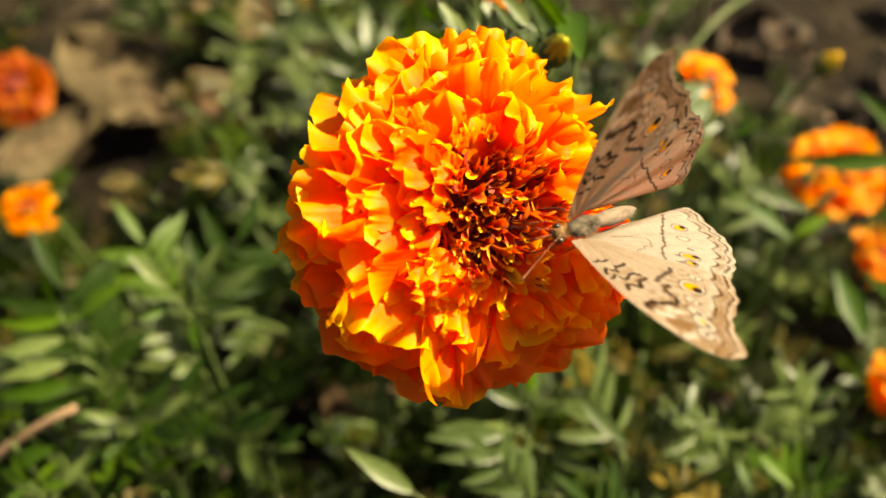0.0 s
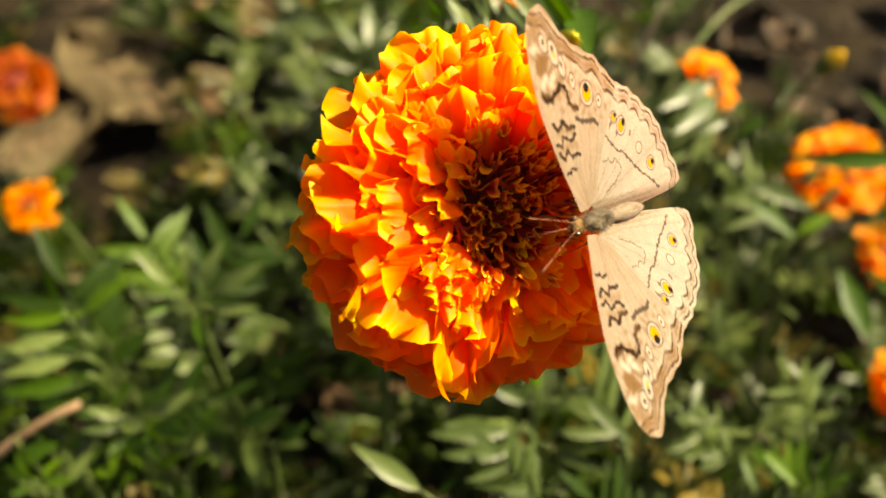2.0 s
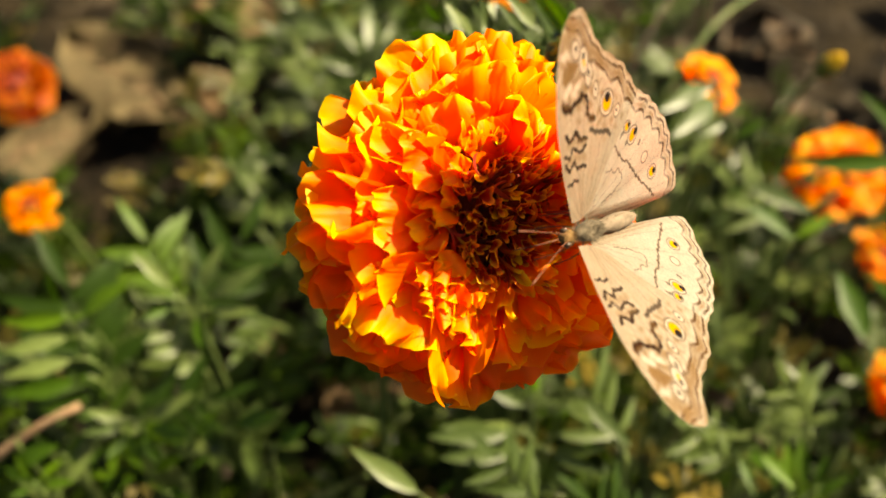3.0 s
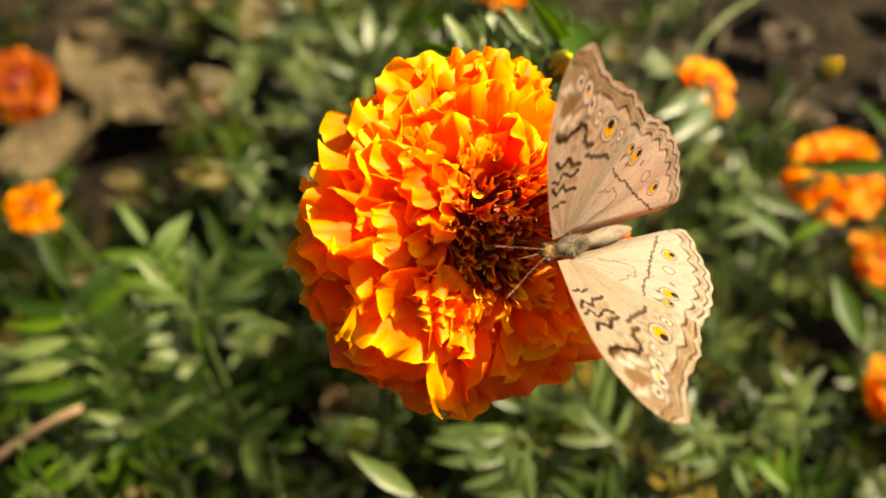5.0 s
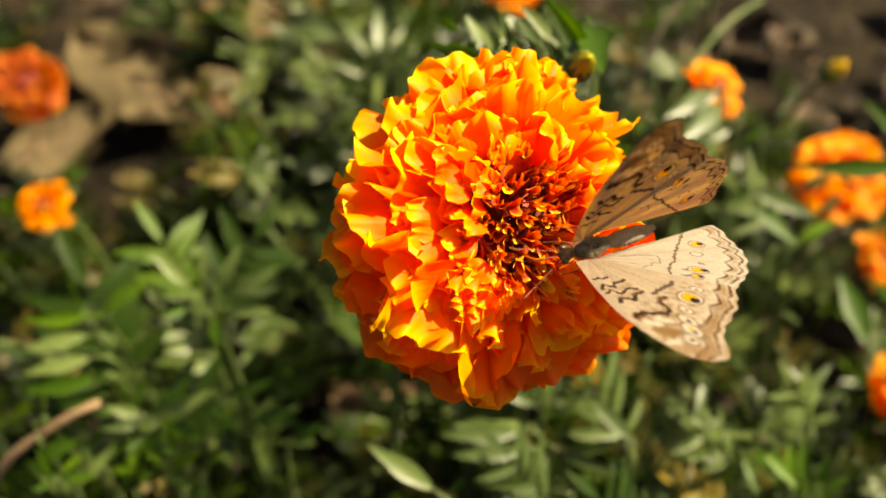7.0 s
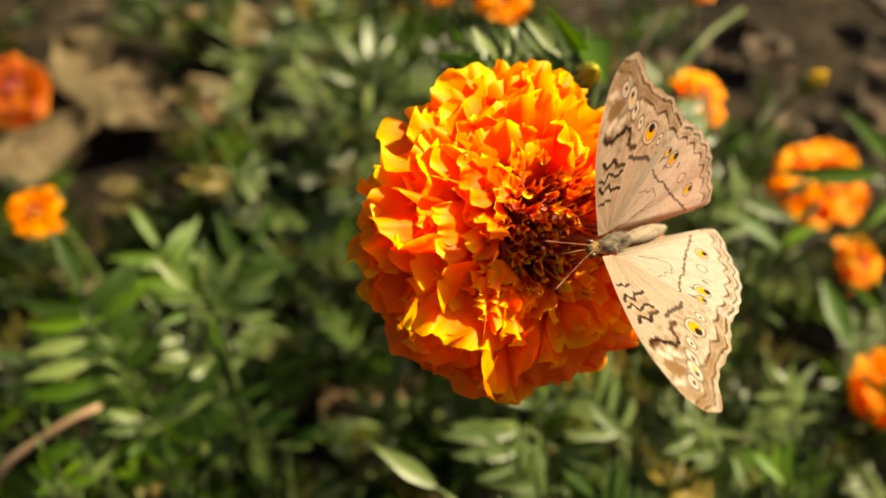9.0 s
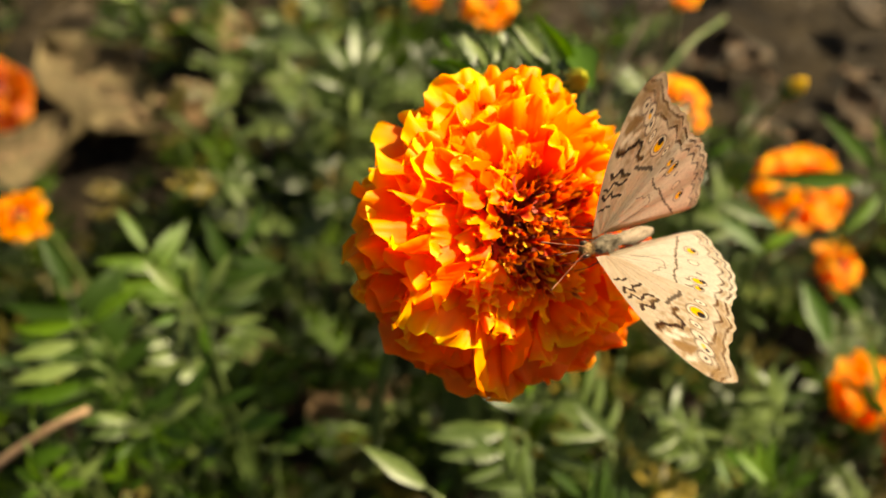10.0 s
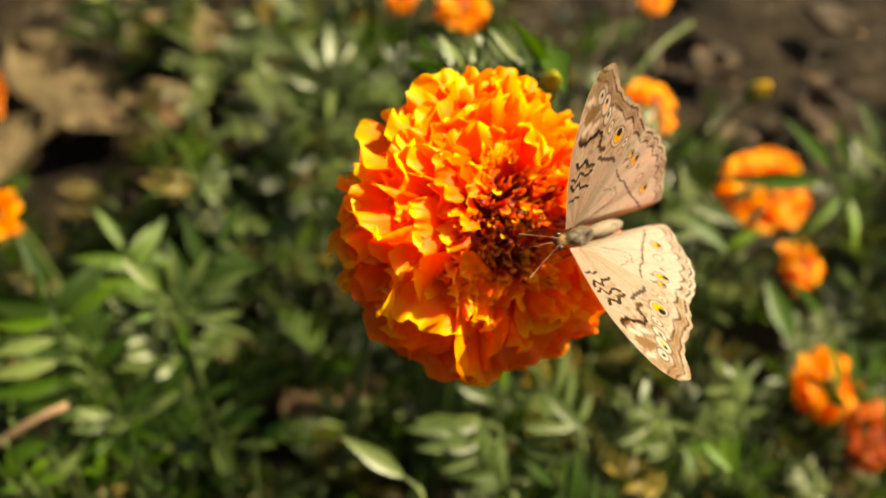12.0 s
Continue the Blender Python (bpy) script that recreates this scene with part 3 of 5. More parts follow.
def plant(x, y, h, spread, stems, per, size, seed, pale=0.13, label="bushy green marigold plant with feathered leaves"):
    r = random.Random(seed)
    p = empty("marigold_plant", Matrix.Translation((x, y, -0.01)), label, "plant", "marigold plants")
    for s in range(stems):
        az = 6.283 * s / stems + r.uniform(-0.5, 0.5)
        hh = h * r.uniform(0.72, 1.0)
        out = spread * r.uniform(0.4, 1.0)
        tip = Vector((math.cos(az) * out, math.sin(az) * out, hh))
        pts = bezier((0, 0, 0), (0, 0, hh * 0.4), tip * 0.6 + Vector((0, 0, hh * 0.2)), tip, 10)
        vs, fs = tube(pts, [0.0026 - 0.0016 * i / 10 for i in range(11)], 6)
        mesh_object("stem", vs, fs, STEM, p)
        for k in range(per):
            f = 0.30 + 0.70 * (k + 0.5) / per
            i = min(9, int(f * 10))
            o = pts[i].lerp(pts[i + 1], f * 10 - i)
            la = k * 2.4 + r.uniform(-0.5, 0.5) + s
            up = r.uniform(0.15, 0.6) + 0.5 * f * f
            d = Vector((math.cos(la), math.sin(la), up))
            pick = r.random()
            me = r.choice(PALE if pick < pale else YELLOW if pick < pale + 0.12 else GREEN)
            sc = size * r.uniform(0.75, 1.1) * (1.05 - 0.3 * f)
            again(me, "leaf", p, aim(o, d, (r.uniform(-0.25, 0.25), r.uniform(-0.25, 0.25), 1), r.uniform(-0.4, 0.4)) @ Matrix.Scale(sc, 4))
    return p


def bed(rows, seed):
    """Several plants: x, y, height, spread, stems, leaves on a stem, size of the leaves, share of pale leaves."""
    for k, row in enumerate(rows):
        plant(*row[:7], seed + k, *row[7:])


bed(((-0.135, 0.085, 0.175, 0.06, 5, 10, 0.80), (-0.055, 0.19, 0.14, 0.08, 5, 9, 0.55), (-0.03, 0.05, 0.13, 0.05, 5, 8, 0.55),
     (0.085, 0.095, 0.19, 0.08, 7, 14, 0.50), (0.20, 0.25, 0.115, 0.06, 5, 10, 0.55), (0.045, 0.26, 0.19, 0.08, 7, 13, 0.52),
     (-0.215, 0.185, 0.085, 0.05, 4, 7, 0.55), (0.17, 0.07, 0.15, 0.08, 7, 13, 0.52), (-0.10, 0.31, 0.14, 0.08, 6, 12, 0.55),
     (-0.02, 0.39, 0.15, 0.08, 6, 11, 0.60), (0.27, 0.15, 0.11, 0.07, 6, 11, 0.60), (-0.245, 0.06, 0.13, 0.07, 5, 10, 0.70)), 500)
bed(((0.09, -0.02, 0.16, 0.08, 7, 12, 0.52), (-0.09, -0.02, 0.13, 0.06, 5, 8, 0.60), (0.12, 0.19, 0.15, 0.07, 6, 12, 0.52),
     (-0.170, 0.300, 0.07, 0.05, 5, 8, 0.5, 0.0), (-0.12, 0.46, 0.10, 0.08, 5, 9, 0.60), (0.02, 0.50, 0.10, 0.08, 5, 8, 0.60),
     (0.23, 0.02, 0.12, 0.08, 6, 11, 0.55), (0.31, 0.27, 0.12, 0.06, 5, 9, 0.60), (0.0, 0.13, 0.15, 0.09, 6, 12, 0.52),
     (0.10, 0.33, 0.17, 0.08, 6, 11, 0.55), (0.05, 0.42, 0.16, 0.08, 6, 11, 0.6), (0.19, 0.30, 0.12, 0.05, 5, 9, 0.55)), 512)
bed(((-0.07, 0.52, 0.13, 0.09, 5, 10, 0.65), (-0.30, 0.27, 0.085, 0.07, 7, 10, 0.5, 0.0), (-0.26, 0.235, 0.10, 0.05, 7, 10, 0.5, 0.0), (-0.21, 0.52, 0.08, 0.06, 5, 8, 0.55),
     (-0.38, 0.50, 0.07, 0.06, 4, 7, 0.55), (0.36, 0.06, 0.12, 0.07, 5, 9, 0.6), (0.40, 0.30, 0.13, 0.07, 5, 9, 0.6),
     (0.13, 0.45, 0.11, 0.07, 5, 9, 0.6), (0.30, 0.20, 0.10, 0.06, 5, 9, 0.6), (-0.26, 0.12, 0.11, 0.06, 5, 9, 0.5), (-0.22, 0.27, 0.05, 0.04, 4, 6, 0.5, 0.0)), 524)
# mostly pale leaves here, their sunlit tone painted in
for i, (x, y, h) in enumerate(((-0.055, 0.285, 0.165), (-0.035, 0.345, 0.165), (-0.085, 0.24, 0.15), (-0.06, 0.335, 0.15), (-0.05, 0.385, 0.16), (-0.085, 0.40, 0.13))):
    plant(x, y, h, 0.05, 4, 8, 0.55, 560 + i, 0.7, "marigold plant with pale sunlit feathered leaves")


def single_leaf(base, tip, face, me, size, label):
    """A larger leaf that stands out from the rest, on its own short shoot."""
    b, t = Vector(base), Vector(tip)
    m = aim(b, t - b, face)
    sh = empty("marigold_shoot", m, label, "plant", "marigold shoots")
    again(me, "leaf", sh, Matrix.Scale(size, 4))
    inv = m.inverted()
    pts = bezier(b, b - (t - b) * 0.3, Vector((b.x, b.y, b.z * 0.5)), (b.x, b.y + 0.01, -0.01), 10)
    vs, fs = tube([inv @ p for p in pts], [0.0010 + 0.0012 * i / 10 for i in range(11)], 6)
    mesh_object("stem", vs, fs, STEM, sh)


# BLADE and BROAD wear the lit green, BIG a half-lit one
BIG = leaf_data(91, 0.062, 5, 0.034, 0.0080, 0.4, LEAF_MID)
BIG_PALE = leaf_data(93, 0.055, 5, 0.030, 0.0075, 0.3, LEAF_SHEEN)
BLADE = leaf_data(96, 0.012, 0, 0.046, 0.0075, 0.15, LEAF_LIT)
BLADE_PALE = leaf_data(97, 0.008, 0, 0.030, 0.0072, 0.15, LEAF_SHEEN)
BROAD = leaf_data(98, 0.008, 0, 0.034, 0.0098, 0.3, LEAF_LIT)
NARROW = leaf_data(95, 0.050, 3, 0.034, 0.0065, 0.2, LEAF_SHEEN)
for base, tip, face, me, size, text in (
        ((-0.1242, 0.077, 0.1839), (-0.1385, 0.1029, 0.2187), (0.1, -0.6, 0.8), BIG, 0.72, "large feathered green marigold leaf over the others"),
        ((-0.1221, 0.0786, 0.1812), (-0.1552, 0.0839, 0.1962), (0.1, -0.5, 0.8), BIG, 0.60, "feathered green marigold leaf with long leaflets"),
        ((-0.101, 0.1111, 0.1864), (-0.1177, 0.1341, 0.2057), (0.25, -0.5, 0.8), BIG, 0.60, "feathered green marigold leaf under a pale shoot"),
        ((-0.0988, 0.1094, 0.1849), (-0.081, 0.1315, 0.2035), (0.35, -0.5, 0.8), BIG, 0.62, "feathered green marigold leaf under a pale shoot"),
        ((-0.1182, 0.0673, 0.1823), (-0.094, 0.0688, 0.190), (0.0, -0.5, 0.9), BIG, 0.55, "feathered green marigold leaf with spread leaflets"),
        ((-0.1182, 0.065, 0.1803), (-0.1284, 0.0719, 0.1926), (0.1, -0.5, 0.9), BIG, 0.50, "feathered green marigold leaf with spread leaflets"),
        ((-0.0035, 0.0066, 0.2488), (-0.0218, 0.0186, 0.2589), (0.2, -0.6, 0.7), BLADE_PALE, 0.66, "pale narrow marigold leaf below the bloom"),
        ((0.0875, 0.1677, 0.2013), (0.099, 0.1874, 0.2309), (0.1, -0.6, 0.8), BIG_PALE, 0.50, "pale marigold leaf in front of a bloom")):
    single_leaf(base, tip, face, me, size, text)
for base, tip, face, me, size, text in (
        ((0.0994, 0.1677, 0.2013), (0.1193, 0.1913, 0.2276), (0.0, -0.6, 0.8), BLADE_PALE, 0.9, "pale leaf in front of a bloom"),
        ((0.1504, 0.1682, 0.1756), (0.1194, 0.1804, 0.1988), (0.1, -0.5, 0.8), NARROW, 0.62, "pale slender marigold leaf"),
        ((0.0959, 0.0406, 0.199), (0.071, 0.0512, 0.221), (0.2, -0.5, 0.8), BIG_PALE, 0.42, "pale grey-green marigold leaf in the sun"),
        ((0.0567, 0.0402, 0.2118), (0.0433, 0.0528, 0.2288), (0.1, -0.5, 0.8), NARROW, 0.55, "pale slender marigold leaf"),
        ((0.030, 0.020, 0.215), (0.012, 0.030, 0.235), (0.1, -0.5, 0.8), BIG_PALE, 0.42, "pale grey-green marigold leaf in the sun"),
        ((0.062, 0.012, 0.200), (0.044, 0.020, 0.222), (0.2, -0.5, 0.8), BIG, 0.45, "feathered green marigold leaf below the bloom"),
        ((0.1287, 0.0602, 0.1893), (0.1167, 0.0716, 0.212), (0.1, -0.5, 0.8), BIG_PALE, 0.38, "pale grey-green marigold leaf in the sun")):
    single_leaf(base, tip, face, me, size, text)


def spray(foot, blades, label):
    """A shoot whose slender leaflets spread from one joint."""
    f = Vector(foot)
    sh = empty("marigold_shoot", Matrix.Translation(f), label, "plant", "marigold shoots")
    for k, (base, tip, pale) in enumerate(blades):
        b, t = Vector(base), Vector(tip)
        # True takes the blade with sheen in its colour, the others the lit green
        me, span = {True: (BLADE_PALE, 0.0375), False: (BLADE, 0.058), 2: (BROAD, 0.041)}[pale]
        again(me, "leaf", sh, Matrix.Translation(-f) @ aim(b, t - b, (0.25 - 0.12 * k, -0.6, 0.7)) @ Matrix.Scale((t - b).length / span, 4))
        pts = bezier(b - f, b - f - (t - b) * 0.3, (b - f) * 0.4 + Vector((0, 0.005, 0)), (0, 0, 0), 8)
        vs, fs = tube(pts, [0.0005 + 0.0004 * i / 8 for i in range(9)], 6)
        mesh_object("stalk", vs, fs, STEM, sh)


spray((0.030, 0.110, -0.01), (((0.0069, 0.0727, 0.3435), (0.0005, 0.0767, 0.3529), True), ((0.0098, 0.0731, 0.3442), (0.008, 0.0753, 0.3545), True),
                              ((0.0176, 0.0733, 0.3452), (0.0116, 0.0753, 0.3539), True), ((0.0242, 0.076, 0.3416), (0.0139, 0.0821, 0.3524), True),
                              ((0.0301, 0.0751, 0.3415), (0.0175, 0.083, 0.3536), False), ((0.0084, 0.071, 0.3422), (-0.0062, 0.072, 0.348), False)),
      "leafy marigold shoot close behind the large bloom")
spray((0.235, 0.23, -0.01), (((0.2276, 0.2033, 0.1823), (0.1919, 0.2206, 0.2065), False), ((0.2291, 0.2033, 0.1824), (0.2161, 0.2188, 0.2076), False),
                             ((0.2276, 0.2011, 0.1804), (0.2266, 0.1703, 0.1669), False), ((0.2276, 0.2011, 0.1804), (0.2024, 0.1779, 0.1708), False),
                             ((0.2479, 0.2068, 0.1875), (0.2331, 0.2262, 0.2159), True), ((0.2494, 0.2045, 0.1857), (0.2275, 0.2156, 0.2061), True),
                             ((0.2276, 0.2033, 0.1823), (0.1623, 0.1997, 0.1852), False)),
      "marigold shoot with narrow leaflets spread over a bloom")
spray((0.215, 0.14, -0.01), (((0.2088, 0.1392, 0.1514), (0.1842, 0.1468, 0.1685), False), ((0.2105, 0.1096, 0.126), (0.1912, 0.1173, 0.1372), False),
                             ((0.2148, 0.1009, 0.119), (0.2022, 0.1178, 0.1388), False), ((0.2259, 0.1004, 0.1198), (0.2145, 0.1172, 0.1397), False),
                             ((0.2225, 0.147, 0.1596), (0.2086, 0.1518, 0.1755), True)),
      "marigold shoot with narrow leaflets before a bloom")
spray((0.15, 0.09, -0.01), (((0.153, 0.0808, 0.1744), (0.1339, 0.0845, 0.1754), True), ((0.1437, 0.0725, 0.1794), (0.1296, 0.0873, 0.1906), True)),
      "pale shining marigold leaves in the sun")

spray((-0.128, 0.09, -0.01), (((-0.1250, 0.0846, 0.2229), (-0.1475, 0.0799, 0.2268), 2), ((-0.1240, 0.0794, 0.2185), (-0.1478, 0.0738, 0.2217), True),
       ((-0.1225, 0.0735, 0.2136), (-0.1478, 0.0676, 0.2165), True), ((-0.1221, 0.0689, 0.2098), (-0.1469, 0.0611, 0.2110), 2),
       ((-0.1307, 0.0856, 0.2237), (-0.1337, 0.0932, 0.2380), 2), ((-0.1269, 0.0831, 0.2216), (-0.1060, 0.0893, 0.2347), 2)),
      "broad green marigold leaflets in a fan over the leaves")
spray((-0.086, 0.095, -0.01), (((-0.0893, 0.0866, 0.2311), (-0.1008, 0.0948, 0.2458), True), ((-0.0874, 0.0875, 0.2318), (-0.0841, 0.0955, 0.2464), True),
       ((-0.0840, 0.0863, 0.2309), (-0.0726, 0.0948, 0.2458), True), ((-0.0831, 0.0853, 0.2300), (-0.0609, 0.0887, 0.2407), True),
       ((-0.0825, 0.0837, 0.2287), (-0.0637, 0.0782, 0.2319), True), ((-0.0912, 0.0860, 0.2306), (-0.0999, 0.0838, 0.2366), True),
       ((-0.0916, 0.0838, 0.2288), (-0.0993, 0.0776, 0.2314), 2), ((-0.0882, 0.0831, 0.2282), (-0.0874, 0.0699, 0.2250), True),
       ((-0.0844, 0.0831, 0.2282), (-0.0800, 0.0702, 0.2252), 2)),
      "pale shining marigold shoot with long leaflets")
spray((-0.1, 0.06, -0.01), (((-0.1021, 0.0520, 0.2086), (-0.1153, 0.0530, 0.2172), True), ((-0.1011, 0.0527, 0.2092), (-0.0817, 0.0544, 0.2184), True),
       ((-0.0998, 0.0510, 0.2077), (-0.0835, 0.0452, 0.2107), 2), ((-0.1002, 0.0498, 0.2068), (-0.0939, 0.0390, 0.2055), 2),
       ((-0.1039, 0.0494, 0.2064), (-0.1090, 0.0404, 0.2067), 2), ((-0.1030, 0.0505, 0.2074), (-0.1172, 0.0474, 0.2126), True)),
      "rosette of narrow green marigold leaflets")
spray((-0.07, 0.05, -0.01), (((-0.0705, 0.0517, 0.2083), (-0.0539, 0.0511, 0.2157), 2), ((-0.0565, 0.0449, 0.2026), (-0.0453, 0.0484, 0.2134), 2),
       ((-0.1346, 0.0332, 0.1928), (-0.1144, 0.0382, 0.2048), True), ((-0.1439, 0.0389, 0.1976), (-0.1290, 0.0438, 0.2095), 2)),
      "broad green marigold leaflets low in the foliage")
spray((0.028, 0.05, -0.01), (((0.0397, 0.0515, 0.2317), (0.0534, 0.0345, 0.2252), True), ((0.0280, 0.0443, 0.2256), (0.0393, 0.0453, 0.2343), True),
       ((0.0254, 0.0363, 0.2189), (0.0002, 0.0342, 0.2250), True), ((0.0251, 0.0408, 0.2227), (-0.0032, 0.0393, 0.2293), True),
       ((0.0271, 0.0499, 0.2303), (0.0274, 0.0531, 0.2408), 2), ((0.0289, 0.0379, 0.2203), (0.0469, 0.0273, 0.2192), True)),
      "grey-green marigold shoot in the sun below the bloom")
spray((0.08, 0.06, -0.01), (((0.0705, 0.0565, 0.2189), (0.0814, 0.0446, 0.2167), True), ((0.0833, 0.0502, 0.2137), (0.0948, 0.0423, 0.2148), True),
       ((0.0824, 0.0614, 0.2230), (0.0764, 0.0496, 0.2210), True), ((0.0997, 0.0439, 0.2084), (0.1100, 0.0316, 0.2058), 2),
       ((0.0942, 0.0426, 0.2072), (0.0975, 0.0302, 0.2047), 2)),
      "pale grey-green marigold leaflets in the sun")

spray((0.12, 0.21, -0.01), (((0.1068, 0.1813, 0.2453), (0.0932, 0.1737, 0.2442), True),
       ((0.1063, 0.1761, 0.2410), (0.0941, 0.1680, 0.2394), True),
       ((0.1142, 0.1736, 0.2323), (0.0984, 0.1672, 0.2322), True),
       ((0.1131, 0.1676, 0.2273), (0.1252, 0.1706, 0.2350), 2)),
      "pale marigold leaflets before a small bloom")
spray((0.18, 0.19, -0.01), (((0.1176, 0.1647, 0.2118), (0.1461, 0.1488, 0.2037), True),
       ((0.1449, 0.1677, 0.2013), (0.1603, 0.1704, 0.2087), True),
       ((0.1520, 0.1586, 0.1936), (0.1657, 0.1628, 0.2023), True),
       ((0.1199, 0.1581, 0.2062), (0.1404, 0.1421, 0.1980), 2)),
      "pale green marigold leaflets beside a broad bloom")

spray((0.005, 0.1, -0.01), (((0.0035, 0.0752, 0.3434), (0.0013, 0.0855, 0.3467), True),
       ((0.0071, 0.0749, 0.3435), (0.0107, 0.0846, 0.3470), True),
       ((0.0125, 0.0746, 0.3439), (0.0171, 0.0830, 0.3463), True),
       ((0.0226, 0.0737, 0.3442), (0.0152, 0.0866, 0.3492), True),
       ((0.0302, 0.0739, 0.3425), (0.0221, 0.0870, 0.3476), 2),
       ((0.0049, 0.0743, 0.3428), (-0.0082, 0.0804, 0.3413), 2),
       ((0.0226, 0.0719, 0.3427), (0.0160, 0.0766, 0.3407), 2),
       ((0.0171, 0.0750, 0.3447), (0.0199, 0.0821, 0.3458), True)),
      "fan of pale and green leaflets close behind the bloom")

spray((-0.105, 0.07, -0.01), (((-0.1116, 0.0565, 0.1968), (-0.1193, 0.0586, 0.2048), True), ((-0.1122, 0.0574, 0.1952), (-0.0876, 0.0604, 0.2032), True),
       ((-0.1097, 0.0549, 0.1988), (-0.0860, 0.0466, 0.2068), 2), ((-0.1117, 0.0558, 0.1959), (-0.0978, 0.0380, 0.2039), 2),
       ((-0.1131, 0.0563, 0.1948), (-0.1068, 0.0366, 0.2028), 2), ((-0.1095, 0.0542, 0.1988), (-0.0912, 0.0405, 0.2068), 2),
       ((-0.1089, 0.0515, 0.2050), (-0.1141, 0.0384, 0.2130), True)),
      "bright star of marigold leaflets above the foliage")
spray((-0.125, 0.05, -0.01), (((-0.1413, 0.0371, 0.2036), (-0.1245, 0.0420, 0.2116), 2), ((-0.1237, 0.0293, 0.2032), (-0.1114, 0.0381, 0.2112), True),
       ((-0.1273, 0.0455, 0.1967), (-0.1194, 0.0496, 0.2047), 2), ((-0.1101, 0.0286, 0.2004), (-0.1048, 0.0337, 0.2084), 2),
       ((-0.0931, 0.0339, 0.1973), (-0.0808, 0.0273, 0.2053), 2), ((-0.0989, 0.0397, 0.1961), (-0.0857, 0.0417, 0.2041), 2),
       ((-0.0754, 0.0583, 0.1953), (-0.0584, 0.0553, 0.2033), 2), ((-0.0572, 0.0498, 0.1966), (-0.0488, 0.0525, 0.2046), 2),
       ((-0.1417, 0.0545, 0.2051), (-0.1397, 0.0606, 0.2131), 2), ((-0.0836, 0.0450, 0.2039), (-0.0745, 0.0551, 0.2119), 2)),
      "low green marigold leaflets beside a dry twig")
spray((0.032, 0.065, -0.01), (((0.0284, 0.0550, 0.2117), (0.0147, 0.0596, 0.2197), True), ((0.0294, 0.0551, 0.2116), (0.0327, 0.0646, 0.2196), True),
       ((0.0311, 0.0570, 0.2043), (0.0435, 0.0564, 0.2123), 2), ((0.0268, 0.0510, 0.2057), (0.0139, 0.0506, 0.2137), True),
       ((0.0163, 0.0508, 0.2095), (-0.0004, 0.0477, 0.2175), True), ((0.0253, 0.0417, 0.2108), (0.0127, 0.0373, 0.2188), True),
       ((0.0157, 0.0396, 0.2123), (0.0004, 0.0357, 0.2203), True), ((0.0301, 0.0408, 0.2126), (0.0471, 0.0344, 0.2206), True),
       ((0.0592, 0.0425, 0.2030), (0.0433, 0.0635, 0.2110), True), ((0.0363, 0.0261, 0.2093), (0.0229, 0.0294, 0.2173), True),
       ((-0.0038, 0.0232, 0.2101), (0.0023, 0.0272, 0.2181), 2), ((0.0200, 0.0315, 0.2081), (0.0327, 0.0238, 0.2161), True)),
      "feathered grey-green marigold leaf on a pale stem")
spray((0.10, 0.06, -0.01), (((0.0776, 0.0724, 0.1891), (0.0904, 0.0525, 0.1971), True), ((0.0881, 0.0614, 0.1927), (0.0993, 0.0486, 0.2007), True),
       ((0.0893, 0.0621, 0.1881), (0.0802, 0.0459, 0.1961), True), ((0.0913, 0.0461, 0.1982), (0.0968, 0.0309, 0.2062), True),
       ((0.1023, 0.0497, 0.1974), (0.1029, 0.0355, 0.2054), 2), ((0.0939, 0.0778, 0.1936), (0.0998, 0.0675, 0.2016), True),
       ((0.0991, 0.0844, 0.1906), (0.1072, 0.0867, 0.1986), True), ((0.1003, 0.0901, 0.1979), (0.1025, 0.1043, 0.2059), True)),
      "pale marigold leaflets over darker foliage")
spray((0.135, 0.07, -0.01), (((0.1106, 0.0360, 0.1889), (0.1105, 0.0497, 0.1969), 2), ((0.1143, 0.0344, 0.1926), (0.1140, 0.0487, 0.2006), 2),
       ((0.1196, 0.0354, 0.1922), (0.1191, 0.0501, 0.2002), 2), ((0.1248, 0.0384, 0.1881), (0.1285, 0.0464, 0.1961), 2),
       ((0.1232, 0.0353, 0.1870), (0.1329, 0.0393, 0.1950), 2), ((0.1230, 0.0711, 0.1892), (0.1397, 0.0804, 0.1972), True),
       ((0.1288, 0.0704, 0.1872), (0.1427, 0.0718, 0.1952), True), ((0.1364, 0.0907, 0.1839), (0.1419, 0.0931, 0.1919), True)),
      "feathered green marigold leaf low in the bed")
spray((0.18, 0.14, -0.01), (((0.1699, 0.1008, 0.1757), (0.1627, 0.1343, 0.1837), 2), ((0.1329, 0.1194, 0.1818), (0.1345, 0.1076, 0.1898), True),
       ((0.1501, 0.1449, 0.1725), (0.1577, 0.1459, 0.1805), True), ((0.1367, 0.2033, 0.1726), (0.1581, 0.1706, 0.1806), True),
       ((0.1227, 0.1728, 0.1795), (0.1383, 0.1847, 0.1875), 2), ((0.1517, 0.1592, 0.1754), (0.1697, 0.1674, 0.1834), 2),
       ((0.1129, 0.1630, 0.1784), (0.1262, 0.1652, 0.1864), True), ((0.1557, 0.2361, 0.1777), (0.1577, 0.2127, 0.1857), True)),
      "long green marigold leaflets in the sun")
spray((0.115, 0.19, -0.01), (((0.1120, 0.1972, 0.2341), (0.0843, 0.1753, 0.2421), True), ((0.1096, 0.1797, 0.2420), (0.0841, 0.1532, 0.2500), True),
       ((0.1154, 0.1760, 0.2323), (0.1230, 0.1748, 0.2403), True)),
      "pale leaflets in front of a curved orange bloom")
